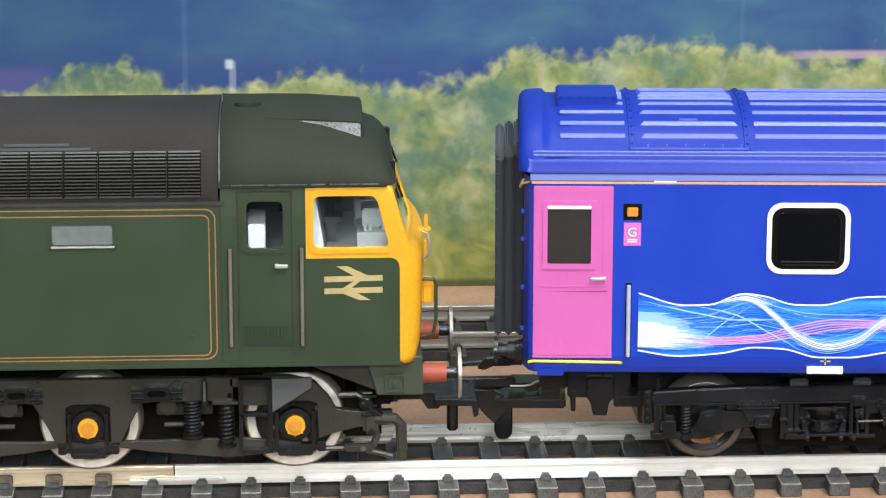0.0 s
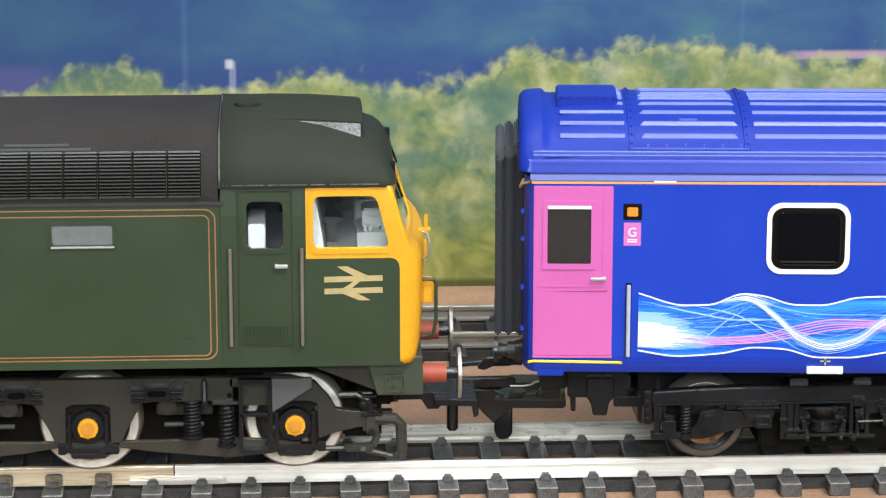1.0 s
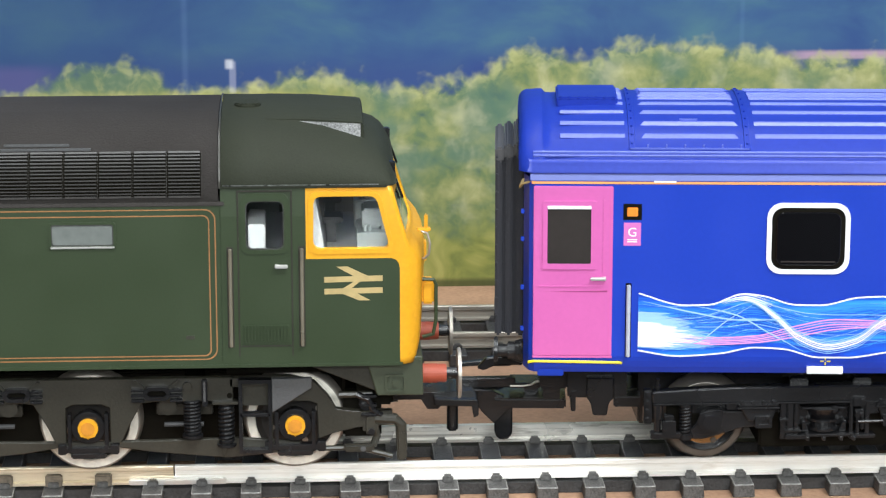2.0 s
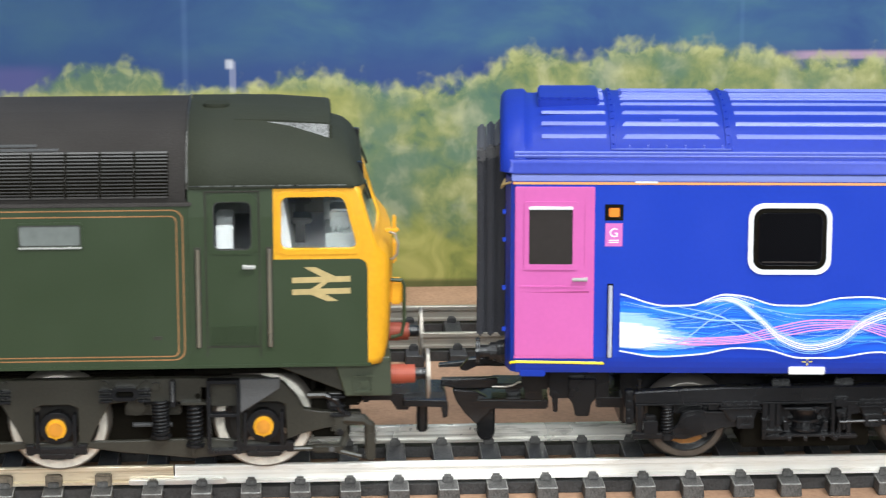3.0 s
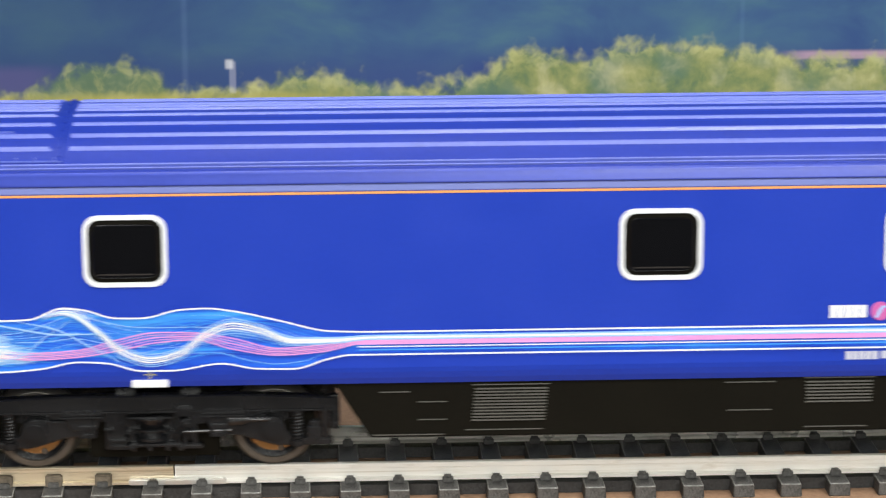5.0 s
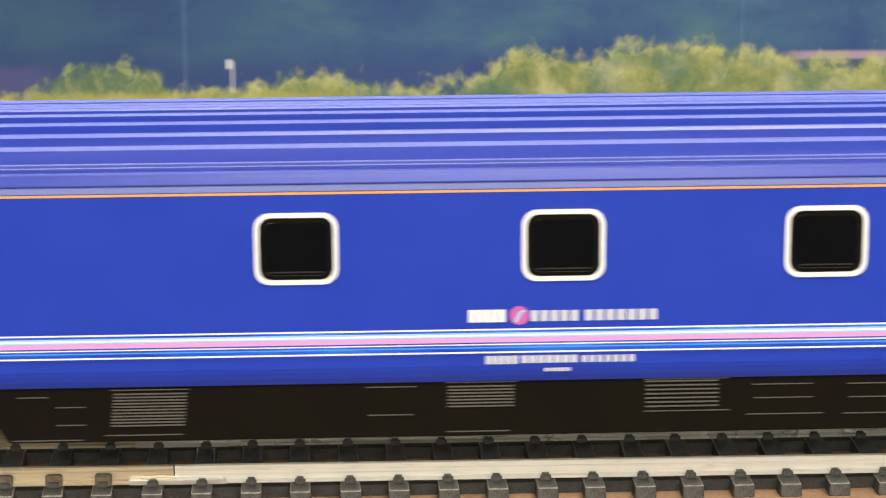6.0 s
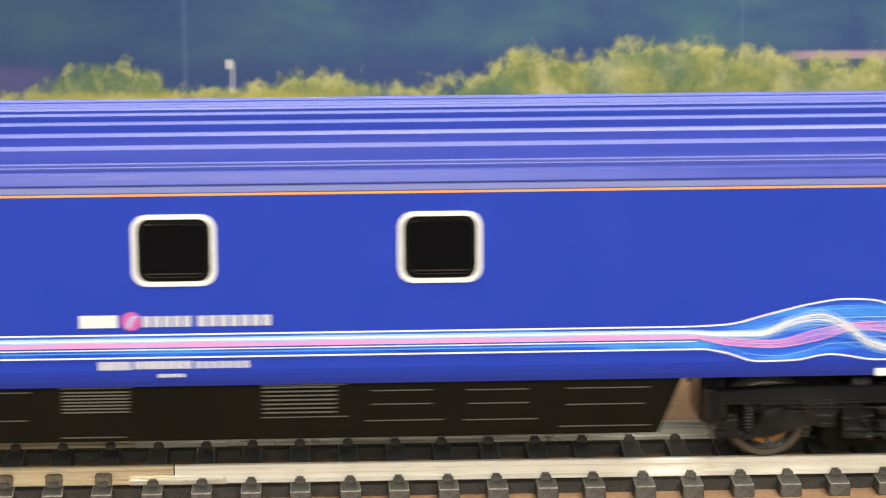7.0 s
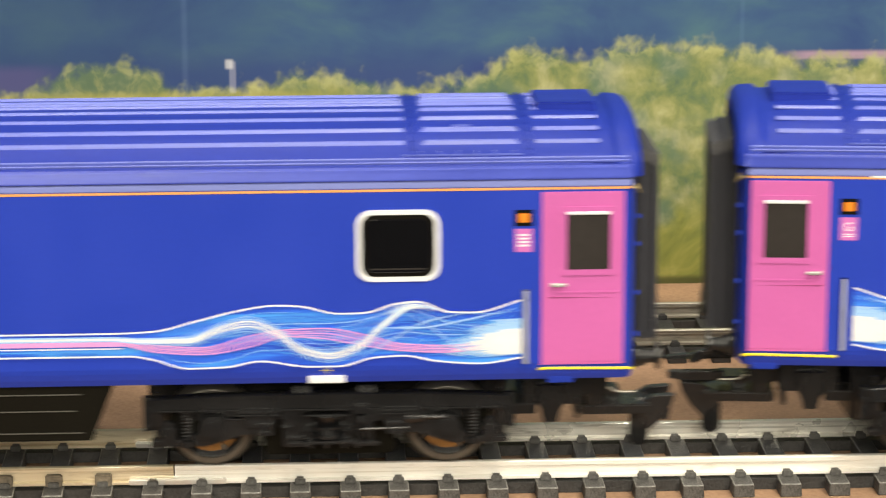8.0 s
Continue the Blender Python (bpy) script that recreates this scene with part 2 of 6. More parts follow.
# ---- structure: baseboard, backdrop, room ----
def printed_backdrop():
    """Soft printed picture: dark blue hillside over a hedge of leaves, grass at the foot. Coordinates in millimetres."""
    m = bpy.data.materials.new("printed_landscape")
    m.use_nodes = True
    nt = m.node_tree
    N, L = nt.nodes, nt.links
    b = N["Principled BSDF"]
    b.inputs["Roughness"].default_value, b.inputs["Specular IOR Level"].default_value = 0.55, 0.25

    def node(kind, **values):
        n = N.new("ShaderNode" + kind)
        for k, v in values.items():
            n.inputs[k.replace("_", " ")].default_value = v
        return n

    def maths(op, a, c=None, clamp=False):
        n = N.new("ShaderNodeMath")
        n.operation, n.use_clamp = op, clamp
        for i, v in enumerate((a, c)):
            if v is None:
                continue
            if isinstance(v, (int, float)):
                n.inputs[i].default_value = v
            else:
                L.new(v, n.inputs[i])
        return n.outputs[0]

    def ramp(fac, stops):
        n = N.new("ShaderNodeValToRGB")
        els = n.color_ramp.elements
        while len(els) < len(stops):
            els.new(0.5)
        for e, (p, c) in zip(els, stops):
            e.position, e.color = p, (*c, 1)
        L.new(fac, n.inputs[0])
        return n.outputs[0]

    def blend(fac, a, c):
        n = N.new("ShaderNodeMix")
        n.data_type = "RGBA"
        L.new(fac, n.inputs[0])
        for i, v in ((6, a), (7, c)):
            if isinstance(v, tuple):
                n.inputs[i].default_value = (*v, 1)
            else:
                L.new(v, n.inputs[i])
        return n.outputs[2]

    def span(v, lo, hi):
        n = node("MapRange", From_Min=lo, From_Max=hi)
        n.interpolation_type = "SMOOTHSTEP"
        L.new(v, n.inputs["Value"])
        return n.outputs[0]

    tc = N.new("ShaderNodeTexCoord")
    mm = node("Vector" + "Math")
    mm.operation = "SCALE"
    mm.inputs["Scale"].default_value = 1000
    L.new(tc.outputs["Object"], mm.inputs[0])
    pos = mm.outputs[0]
    sep = N.new("ShaderNodeSeparateXYZ")
    L.new(pos, sep.inputs[0])
    X, Z = sep.outputs[0], sep.outputs[2]

    def noise_at(scale, detail=3.0, warp=0.0, stretch=(1, 1, 1)):
        mp = N.new("ShaderNodeMapping")
        mp.inputs["Scale"].default_value = stretch
        L.new(pos, mp.inputs["Vector"])
        n = node("TexNoise", Scale=scale, Detail=detail, Roughness=0.55, Distortion=warp)
        L.new(mp.outputs[0], n.inputs["Vector"])
        return n.outputs["Fac"]

    # the hedge's upper outline over x
    curve = N.new("ShaderNodeFloatCurve")
    L.new(maths("DIVIDE", maths("ADD", X, 60), 180, True), curve.inputs["Value"])
    pts = [(-60, 31), (-49, 32.5), (-44, 35.5), (-40, 36.8), (-35, 37.3), (-30, 36.6), (-25.5, 34.8), (-22, 32.2), (-18, 32.4), (-8, 33.8), (3, 35.6), (12, 34.2), (22, 33.2), (30, 34.5), (37, 37.5), (43, 39.6), (52, 38.6), (57, 39.8), (65, 41), (74, 40), (88, 38.8), (93, 37.2), (108, 37.6), (120, 37)]
    c = curve.mapping.curves[0]
    for i, (x, z) in enumerate(pts):
        p = ((x + 60) / 180, (z - 25) / 20)
        if i < 1:
            c.points[0].location = p
        elif i == len(pts) - 1:
            c.points[-1].location = p
        else:
            c.points.new(*p)
    curve.mapping.update()
    top = maths("ADD", maths("MULTIPLY", curve.outputs[0], 20), 25)
    rough = maths("ADD", maths("MULTIPLY", maths("SUBTRACT", noise_at(0.30, 2), 0.5), 8.0), maths("MULTIPLY", maths("SUBTRACT", noise_at(0.13, 2), 0.5), 3.5))
    depth = maths("SUBTRACT", maths("ADD", top, rough), Z)
    hedge = span(depth, -1.9, 1.6)
    # far hillside
    hill = ramp(noise_at(0.055, 4, 0.4, (0.8, 1, 1.3)), [(0.30, (0.019, 0.050, 0.175)), (0.5, (0.036, 0.092, 0.195)), (0.68, (0.058, 0.138, 0.192))])
    low = blend(maths("MULTIPLY", span(Z, 42.5, 35.0), 0.75), hill, (0.024, 0.045, 0.180))
    violet = maths("MULTIPLY", maths("MULTIPLY", span(Z, 38.6, 36), span(X, -40, -50)), 0.7)
    low = blend(violet, low, (0.17, 0.11, 0.30))
    # printed hill darkens to the left, partly painted for the light's falloff
    low = blend(maths("MULTIPLY", span(X, 25, -50), 0.6), low, (0.019, 0.050, 0.130))
    # pink track on the right-hand slope, two thin creases and a post
    path = maths("MULTIPLY", span(X, 86, 94), maths("MULTIPLY", span(Z, 37.3, 37.9), span(Z, 39.6, 38.6)))
    low = blend(maths("MULTIPLY", path, 0.8), low, (0.42, 0.28, 0.36))
    for cx, w, k in ((-21.0, 0.9, 0.055), (80.7, 0.7, 0.04)):
        d = maths("ABSOLUTE", maths("SUBTRACT", X, cx))
        low = blend(maths("MULTIPLY", span(d, w, 0.1), k), low, (0.30, 0.45, 0.75))
    # leaves
    clump = noise_at(0.10, 3, 0.35)
    leaf = noise_at(0.30, 3, 0.35)
    tone = maths("ADD", maths("MULTIPLY", clump, 0.62), maths("MULTIPLY", leaf, 0.38))
    green = ramp(tone, [(0.34, (0.060, 0.110, 0.090)), (0.43, (0.130, 0.180, 0.080)), (0.52, (0.22, 0.245, 0.095)), (0.61, (0.33, 0.33, 0.15)), (0.72, (0.50, 0.48, 0.29))])
    teal = maths("MULTIPLY", span(noise_at(0.075, 3, 0.2), 0.45, 0.63), 0.78)
    green = blend(teal, green, (0.080, 0.150, 0.110))
    cream = maths("MULTIPLY", span(noise_at(0.17, 3, 0.25), 0.47, 0.72), 0.40)
    green = blend(cream, green, (0.48, 0.46, 0.29))
    rim = maths("MULTIPLY", maths("MULTIPLY", span(depth, 3.6, 0.4), span(leaf, 0.38, 0.62)), 0.65)
    green = blend(rim, green, (0.43, 0.43, 0.19))
    # grass at the foot
    blades = noise_at(0.13, 3, 1.2, (0.8, 1, 1.0))
    grass = ramp(blades, [(0.3, (0.14, 0.17, 0.05)), (0.5, (0.25, 0.265, 0.07)), (0.68, (0.37, 0.35, 0.11))])
    edge = maths("ADD", Z, maths("MULTIPLY", maths("SUBTRACT", noise_at(0.12, 3), 0.5), 16))
    green = blend(span(edge, 10, 5), green, grass)
    green = blend(maths("MULTIPLY", span(Z, -2.6, -3.8), 0.8), green, (0.055, 0.060, 0.025))
    # a yellow strip of grass below the bush, and the shaded bush itself
    strip = maths("MULTIPLY", maths("MULTIPLY", span(X, 16, -4), maths("MULTIPLY", span(Z, 24.0, 27.0), span(Z, 33.5, 31.0))), maths("ADD", maths("MULTIPLY", blades, 0.7), 0.25))
    green = blend(strip, green, (0.40, 0.35, 0.075))
    green = blend(maths("MULTIPLY", maths("MULTIPLY", span(X, -20, -30), span(Z, 31.2, 33.6)), maths("ADD", maths("MULTIPLY", span(leaf, 0.62, 0.40), 0.45), 0.5)), green, (0.085, 0.140, 0.090))
    pic = blend(hedge, low, green)
    dx, dz = maths("ABSOLUTE", maths("SUBTRACT", X, -12.4)), maths("ABSOLUTE", maths("SUBTRACT", Z, 35.2))
    post = maths("MULTIPLY", span(dx, 0.85, 0.35), span(dz, 3.2, 2.6))
    pic = blend(maths("MULTIPLY", post, 0.28), pic, (0.50, 0.50, 0.62))
    hx, hz = maths("ABSOLUTE", maths("SUBTRACT", X, -13.0)), maths("ABSOLUTE", maths("SUBTRACT", Z, 37.6))
    pic = blend(maths("MULTIPLY", maths("MULTIPLY", span(hx, 1.1, 0.3), span(hz, 1.2, 0.5)), 0.5), pic, (0.72, 0.72, 0.74))
    L.new(pic, b.inputs["Base Color"])
    return m


M_PRINT = printed_backdrop()
M_FRAME_WOOD = mat("window_paint", (0.75, 0.75, 0.73), 0.5, var=0.05, grain=60, blotch=4)
M_CHAIR = mat("worn_chair", (0.16, 0.13, 0.095), 0.6, var=0.5, grain=2500, bump=0.6, blotch=600)
M_WALL = mat("wall_paint", (0.22, 0.22, 0.22), 0.8, var=0.04, grain=60, blotch=4)

bm = bmesh.new()
add_box(bm, -1000, 1000, -40, 140, -24, -4.6)
tagged(part("baseboard", bm, M_CORK), "tan brown chipboard baseboard under the tracks", "baseboard", kind="structure")
bm = bmesh.new()
add_box(bm, -1000, 1000, 110, 113, -4.6, 230)
tagged(part("backdrop", bm, M_PRINT), "printed paper backdrop of a leafy hedge under a dark blue hillside", "backdrop", kind="structure")
# unseen shell added round the scene, dark grey to hold reflections down
for nm, x0, x1, y0, y1, z0, z1 in (("wall_north", -1700, 1700, 700, 780, -850, 1500), ("wall_east", 1700, 1780, -1880, 780, -850, 1500), ("wall_west", -1780, -1700, -1880, 780, -850, 1500), ("ceiling", -1780, 1780, -1880, 780, 1500, 1560), ("floor", -1780, 1780, -1880, 780, -930, -850)):
    bm = bmesh.new()
    add_box(bm, x0, x1, y0, y1, z0, z1)
    tagged(part(nm, bm, M_WALL), "plain painted " + nm.split("_")[0] + " of the room", nm.split("_")[0], kind="structure")
# window opening and frame made up to go with the added lamp
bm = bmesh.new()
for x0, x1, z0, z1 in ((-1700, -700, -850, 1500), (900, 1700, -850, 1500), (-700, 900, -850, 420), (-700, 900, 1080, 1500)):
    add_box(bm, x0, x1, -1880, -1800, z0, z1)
tagged(part("wall_south", bm, M_WALL), "plain painted wall with an opening made for the added front lamp", "wall", kind="structure")
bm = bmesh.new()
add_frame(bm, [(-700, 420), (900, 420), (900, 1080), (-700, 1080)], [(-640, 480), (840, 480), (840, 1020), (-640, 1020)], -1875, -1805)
tagged(part("added_window", bm, M_FRAME_WOOD), "made-up white window frame round the added front lamp", "window", kind="structure")
for lx in (-850, 850):
    for ly in (-18, 120):
        bm = bmesh.new()
        add_box(bm, lx - 22, lx + 22, ly - 20, ly + 20, -850, -24, 2)
        tagged(part("board_leg", bm, M_CORK), "plain wooden leg under the baseboard", "leg", kind="structure")


# ---- track ----
RAIL_SECTION = [(-0.5, -0.12), (-0.4, 0), (0.4, 0), (0.5, -0.12), (0.5, -0.7), (0.2, -0.85), (0.2, -2.05), (0.95, -2.2), (0.95, -2.54), (-0.95, -2.54), (-0.95, -2.2), (-0.2, -2.05), (-0.2, -0.85), (-0.5, -0.7)]


def rail(x0, x1, offset, y_of, material, parent):
    xs, n = [x0], 1
    steep = x1 > CURVE_X and y_of(x1) != y_of(x0)
    if steep:
        xs += [CURVE_X + (x1 - CURVE_X) * i / 40 for i in range(41)]
    else:
        xs += [x1]
    verts, k = [], len(RAIL_SECTION)
    for x in xs:
        slope = (y_of(x + 0.5) - y_of(x - 0.5)) if steep else 0.0
        d = Vector((1, slope, 0)).normalized()
        for y, z in RAIL_SECTION:
            verts.append((x - d.y * (y + offset), y_of(x) + d.x * (y + offset), z))
    faces = [(i * k + j, i * k + (j + 1) % k, (i + 1) * k + (j + 1) % k, (i + 1) * k + j) for i in range(len(xs) - 1) for j in range(k)]
    faces += [tuple(range(k)), tuple(range((len(xs) - 1) * k, len(xs) * k))[::-1]]
    return mesh("rail", verts, faces, material, parent)


def sleeper_mesh():
    bm = bmesh.new()
    t = bmesh.new()
    top, low = 1.45, 1.6
    v = [t.verts.new((sx * w, y, z)) for z, w in ((-4.6, low), (-2.6, top)) for sx, y in ((-1, -14.0), (1, -14.0), (1, 14.0), (-1, 14.0))]
    for f in ((0, 1, 2, 3), (4, 5, 6, 7), (0, 1, 5, 4), (1, 2, 6, 5), (2, 3, 7, 6), (3, 0, 4, 7)):
        t.faces.new([v[i] for i in f])
    bmesh.ops.recalc_face_normals(t, faces=t.faces)
    bmesh.ops.bevel(t, geom=t.edges[:], offset=0.14, segments=1, affect="EDGES")
    join(bm, t)
    for s in (-1, 1):
        for side in (-1, 1):
            y = s * 8.8 + side * 1.25
            add_box(bm, -0.78, 0.78, min(y, y + side * 0.75), max(y, y + side * 0.75), -2.65, -1.8, 0.12)
            y2 = s * 8.8 + side * 0.62
            add_box(bm, -0.5, 0.5, min(y2, y2 + side * 0.7), max(y2, y2 + side * 0.7), -2.3, -1.75)
    return bm


def track(name, label, y_of, sleepers, mats, joint, sleeper_mat=M_SLEEPER):
    th = empty(name, label, "railway track")
    for off in (-8.8, 8.8):
        rail(-420, joint - 0.2, off, lambda x: y_of(0), mats[1], th)
        rail(joint, 520, off, y_of, mats[0] if off < 0 else mats[2], th)
        bm = bmesh.new()
        for side in (-1, 1):
            y = y_of(0) + off
            add_box(bm, joint - 6.6, joint + 7.4, *sorted((y + side * 0.24, y + side * 1.15)), -2.62, -1.75, 0.15)
        part("rail_joiner", bm, M_STEEL, th, "bright folded metal joiner clasping two rails")
        verts = []
        xs = [-420 + 20 * i for i in range(28)] + [130 + 20 * i for i in range(20)]
        for x in xs:
            verts += [(x, y_of(x) + off + dy, z) for dy, z in ((-1.7, -4.55), (-1.7, -2.95), (1.5, -2.95), (1.5, -4.55))]
        k = 4
        faces = [(i * k + j, i * k + (j + 1) % k, (i + 1) * k + (j + 1) % k, (i + 1) * k + j) for i in range(len(xs) - 1) for j in range(k)]
        mesh("web_strip", verts, faces, M_WEB, th, "black plastic webbing between the sleepers")
    if joint > -100:
        for k in range(-12, -6):
            box_part("rail_chair", sleepers[0] + k * sleepers[1] - 1.2, sleepers[0] + k * sleepers[1] + 1.2, y_of(0) - 10.3, y_of(0) - 9.05, -2.7, -0.9, M_CHAIR, th, "worn brown rail chair", 0.2)
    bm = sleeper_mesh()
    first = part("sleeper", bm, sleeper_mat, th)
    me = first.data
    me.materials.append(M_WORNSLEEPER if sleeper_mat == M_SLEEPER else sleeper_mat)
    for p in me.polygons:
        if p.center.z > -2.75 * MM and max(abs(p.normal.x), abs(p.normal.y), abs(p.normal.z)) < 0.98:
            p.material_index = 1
    x0, pitch = sleepers
    placed = False
    for k in range(int((-400 - x0) / pitch), int((500 - x0) / pitch)):
        x = x0 + k * pitch
        ob = first if not placed else new("sleeper", me)
        placed = True
        ob.parent = th
        turn = math.degrees(math.atan2(y_of(x + 1) - y_of(x - 1), 2))
        ob.matrix_basis = pose((x + random.uniform(-0.08, 0.08)) * MM, y_of(x) * MM, 0, 0, 0, turn + random.uniform(-0.4, 0.4))
    return th


track("railway_track", "nickel silver rails on black plastic sleepers, yellowed before the joint", line_y, (20.46, 7.07), (M_RAIL, M_RAIL_OLD, M_RAIL_BACK), -18.8)
# rails and sleepers darkened here, putting the shade behind the train into their colour
track("railway_track", "dull second track of greyish rails behind the train", lambda x: 70.0, (3.55, 7.4), (M_RAIL_FAR, M_RAIL_FAR, M_RAIL_FAR), -150.0, M_WEB)


# ---- wheels and bogies ----
def wheelset(name, r, mats, parent, label, at, slope=0.06):
    """Two wheels on an axle, turned about the axle; mats: tread, tyre face, dark ring, disc; slope: how far the tread falls off outwards."""
    me = bpy.data.meshes.new(name)
    prof = [(7.6, r + 0.35, 0), (7.9, r + 0.35, 0), (8.3, r, 0), (10.2, r - slope, 0), (10.25, r - slope - 0.25, 1), (10.25, r - 1.4, 1), (10.0, r - 1.5, 2), (9.6, r - 2.2, 2), (9.55, r - 2.3, 3), (9.5, 1.8, 3), (10.0, 1.4, 3), (10.0, 0.6, 3)]
    seg, verts, faces, idx = 48, [], [], []
    for s in (-1, 1):
        base = len(verts)
        ring = [(7.6, 0.6, 3)] + prof
        for y, rr, _ in ring:
            verts += [(rr * math.cos(6.2832 * k / seg), s * y, rr * math.sin(6.2832 * k / seg)) for k in range(seg)]
        for i in range(len(ring) - 1):
            for k in range(seg):
                faces.append((base + i * seg + k, base + i * seg + (k + 1) % seg, base + (i + 1) * seg + (k + 1) % seg, base + (i + 1) * seg + k))
                idx.append(ring[i][2])
        faces.append(tuple(base + (len(ring) - 1) * seg + k for k in range(seg)))
        idx.append(2)
        for q in range(4):
            cx, cz = 3.6 * math.cos(1.5708 * q + 0.4), 3.6 * math.sin(1.5708 * q + 0.4)
            b0 = len(verts)
            verts += [(cx + 0.45 * math.cos(6.2832 * k / 8), s * 9.75, cz + 0.45 * math.sin(6.2832 * k / 8)) for k in range(8)]
            faces.append(tuple(range(b0, b0 + 8)))
            idx.append(0)
    base = len(verts)
    for y in (-8, 8):
        verts += [(0.75 * math.cos(6.2832 * k / 12), y, 0.75 * math.sin(6.2832 * k / 12)) for k in range(12)]
    for k in range(12):
        faces.append((base + k, base + (k + 1) % 12, base + 12 + (k + 1) % 12, base + 12 + k))
        idx.append(0)
    me.from_pydata([Vector(v) * MM for v in verts], [], faces)
    for m in mats:
        me.materials.append(m)
    for p, i in zip(me.polygons, idx):
        p.material_index = i
        p.use_smooth = i == 0
    ob = new(name, me)
    ob.parent = parent
    ob["label"] = label
    ob.location = Vector(at) * MM
    ob["radius"] = r
    return ob


def coil(bm, x, y, z0, z1, r, turns, wire):
    pts = [(x + r * math.cos(6.2832 * turns * i / (turns * 14)), y + r * math.sin(6.2832 * i / 14), z0 + (z1 - z0) * i / (turns * 14)) for i in range(turns * 14 + 1)]
    add_tube(bm, pts, wire, 6)


def coach_bogie(parent, px):
    """Bogie with its middle at px on the coach; own space: x from the pivot, z above the rail."""
    bm = bmesh.new()
    add_box(bm, -5, 6, -13.2, 13.2, 6.0, 11.2, 0.2)
    add_box(bm, -26, 26, -5, 5, 4.0, 13.4, 0.3)
    add_cyl(bm, (0, 0, 10.2), "z", 5, 3.9, 24)
    bogie = part("bogie", bm, M_BLACK, parent, "black plastic bogie with sprung axle arms")
    bogie.location = Vector((px, 0, 0)) * MM

    def piece(name, build, material=M_BLACK):
        b = bmesh.new()
        build(b)
        return part(name, b, material, bogie)

    # near-black block added for the shadow and hidden gear between the wheels
    piece("shade_block", lambda b: add_box(b, -9.3, 9.3, -12.2, 12.2, 2.4, 8.4, 0.3), M_SKIRT)
    for s in (-1, 1):
        lip = lambda a, c: sorted((s * a, s * c))
        near = lambda a, c: min(s * a, s * c)
        beam = [(-25.2, 9.9), (25.9, 9.9), (25.9, 11.75), (18, 12.1), (12, 12.3), (-12, 12.3), (-18, 12.1), (-25.2, 11.75)]
        piece("side_beam", lambda b: add_prism(b, beam, *lip(13.1, 15.0), 0.22))
        piece("beam_lip", lambda b: add_box(b, -25.0, 25.7, *lip(14.7, 15.12), 9.75, 10.05, 0.08))
        for x in (-3.9, 5.2):
            piece("top_lug", lambda b: add_box(b, x - 1.3, x + 1.3, *lip(11.8, 13.6), 11.6, 13.0, 0.2))
        # sheet behind the running gear
        piece("back_plate", lambda b: add_box(b, -19.2, 19.2, *lip(12.4, 13.0), 7.9, 10.2, 0.1))
        # bolster with its air spring between two pairs of posts
        for x0, x1 in ((-6.7, -6.0), (-5.7, -4.9), (-4.7, -4.2), (5.5, 6.1)):
            piece("post", lambda b: add_box(b, x0, x1, *lip(13.2, 15.0), 4.4, 9.9, 0.12))
        piece("post_web", lambda b: add_box(b, -6.1, -4.0, *lip(13.2, 14.3), 4.6, 9.9, 0.08))
        for z0, z1, x0, x1 in ((5.55, 5.95, -6.1, -3.7), (4.5, 5.15, -6.1, -3.0), (7.3, 7.55, -6.9, -5.6)):
            piece("post_foot", lambda b: add_box(b, x0, x1, *lip(13.6, 15.4), z0, z1, 0.1))
        piece("top_link", lambda b: add_box(b, -3.7, 2.7, *lip(13.2, 15.1), 8.85, 9.15, 0.1))
        piece("bolt", lambda b: add_cyl(b, (1.0, near(14.6, 15.4), 8.9), "y", 0.5, 0.8, 12, bevel=0.1))

        def air_spring(b):
            add_cyl(b, (-0.3, s * 12.9, 7.2), "z", 1.75, 1.7, 24, 2.9)
            add_cyl(b, (-0.3, s * 12.9, 6.9), "z", 2.5, 0.3, 24, bevel=0.1)
            add_cyl(b, (-0.3, s * 12.9, 5.9), "z", 1.9, 1.1, 24, 1.7)
            add_cyl(b, (-0.3, s * 12.9, 5.4), "z", 2.35, 0.5, 24, bevel=0.12)
        piece("air_spring", air_spring)
        for e in (-1, 1):
            piece("gusset", lambda b: add_prism(b, [(-0.3 + e * 3.2, 5.3), (-0.3 + e * 2.1, 5.3), (-0.3 + e * 2.7, 6.9), (-0.3 + e * 3.2, 6.9)][::e], *lip(13.4, 14.4), 0.08))
        piece("tie_bar", lambda b: add_box(b, -3.2, 4.0, *lip(13.4, 15.5), 4.85, 5.3, 0.14))
        for x in (-2.6, -0.3, 2.2, 4.0):
            piece("tooth", lambda b: add_prism(b, [(x - 0.5, 4.9), (x + 0.15, 4.9), (x + 0.05, 4.2), (x - 0.5, 4.4)], *lip(14.2, 15.5), 0.08))
        for x0, x1, z0, z1, y in ((3.2, 3.7, 4.4, 10.6, 15.2), (3.6, 5.4, 9.3, 10.7, 15.5), (3.9, 5.3, 7.7, 8.9, 15.3), (4.2, 4.7, 4.6, 7.8, 15.0), (4.9, 5.4, 5.6, 9.4, 14.8), (3.9, 7.0, 4.5, 5.1, 15.3), (6.0, 7.4, 8.0, 9.7, 14.8)):
            piece("valve_block", lambda b: add_box(b, x0, x1, *lip(13.2, y), z0, z1, 0.14))
        for x, z in ((3.9, 10.3), (5.0, 10.2), (4.2, 8.4), (4.9, 8.1)):
            piece("bolt", lambda b: add_cyl(b, (x, near(15.2, 15.8), z), "y", 0.26, 0.6, 8))
        piece("brake_rod", lambda b: add_tube(b, [(4.4, s * 15.2, 7.0), (10.9, s * 15.2, 7.15)], 0.24))

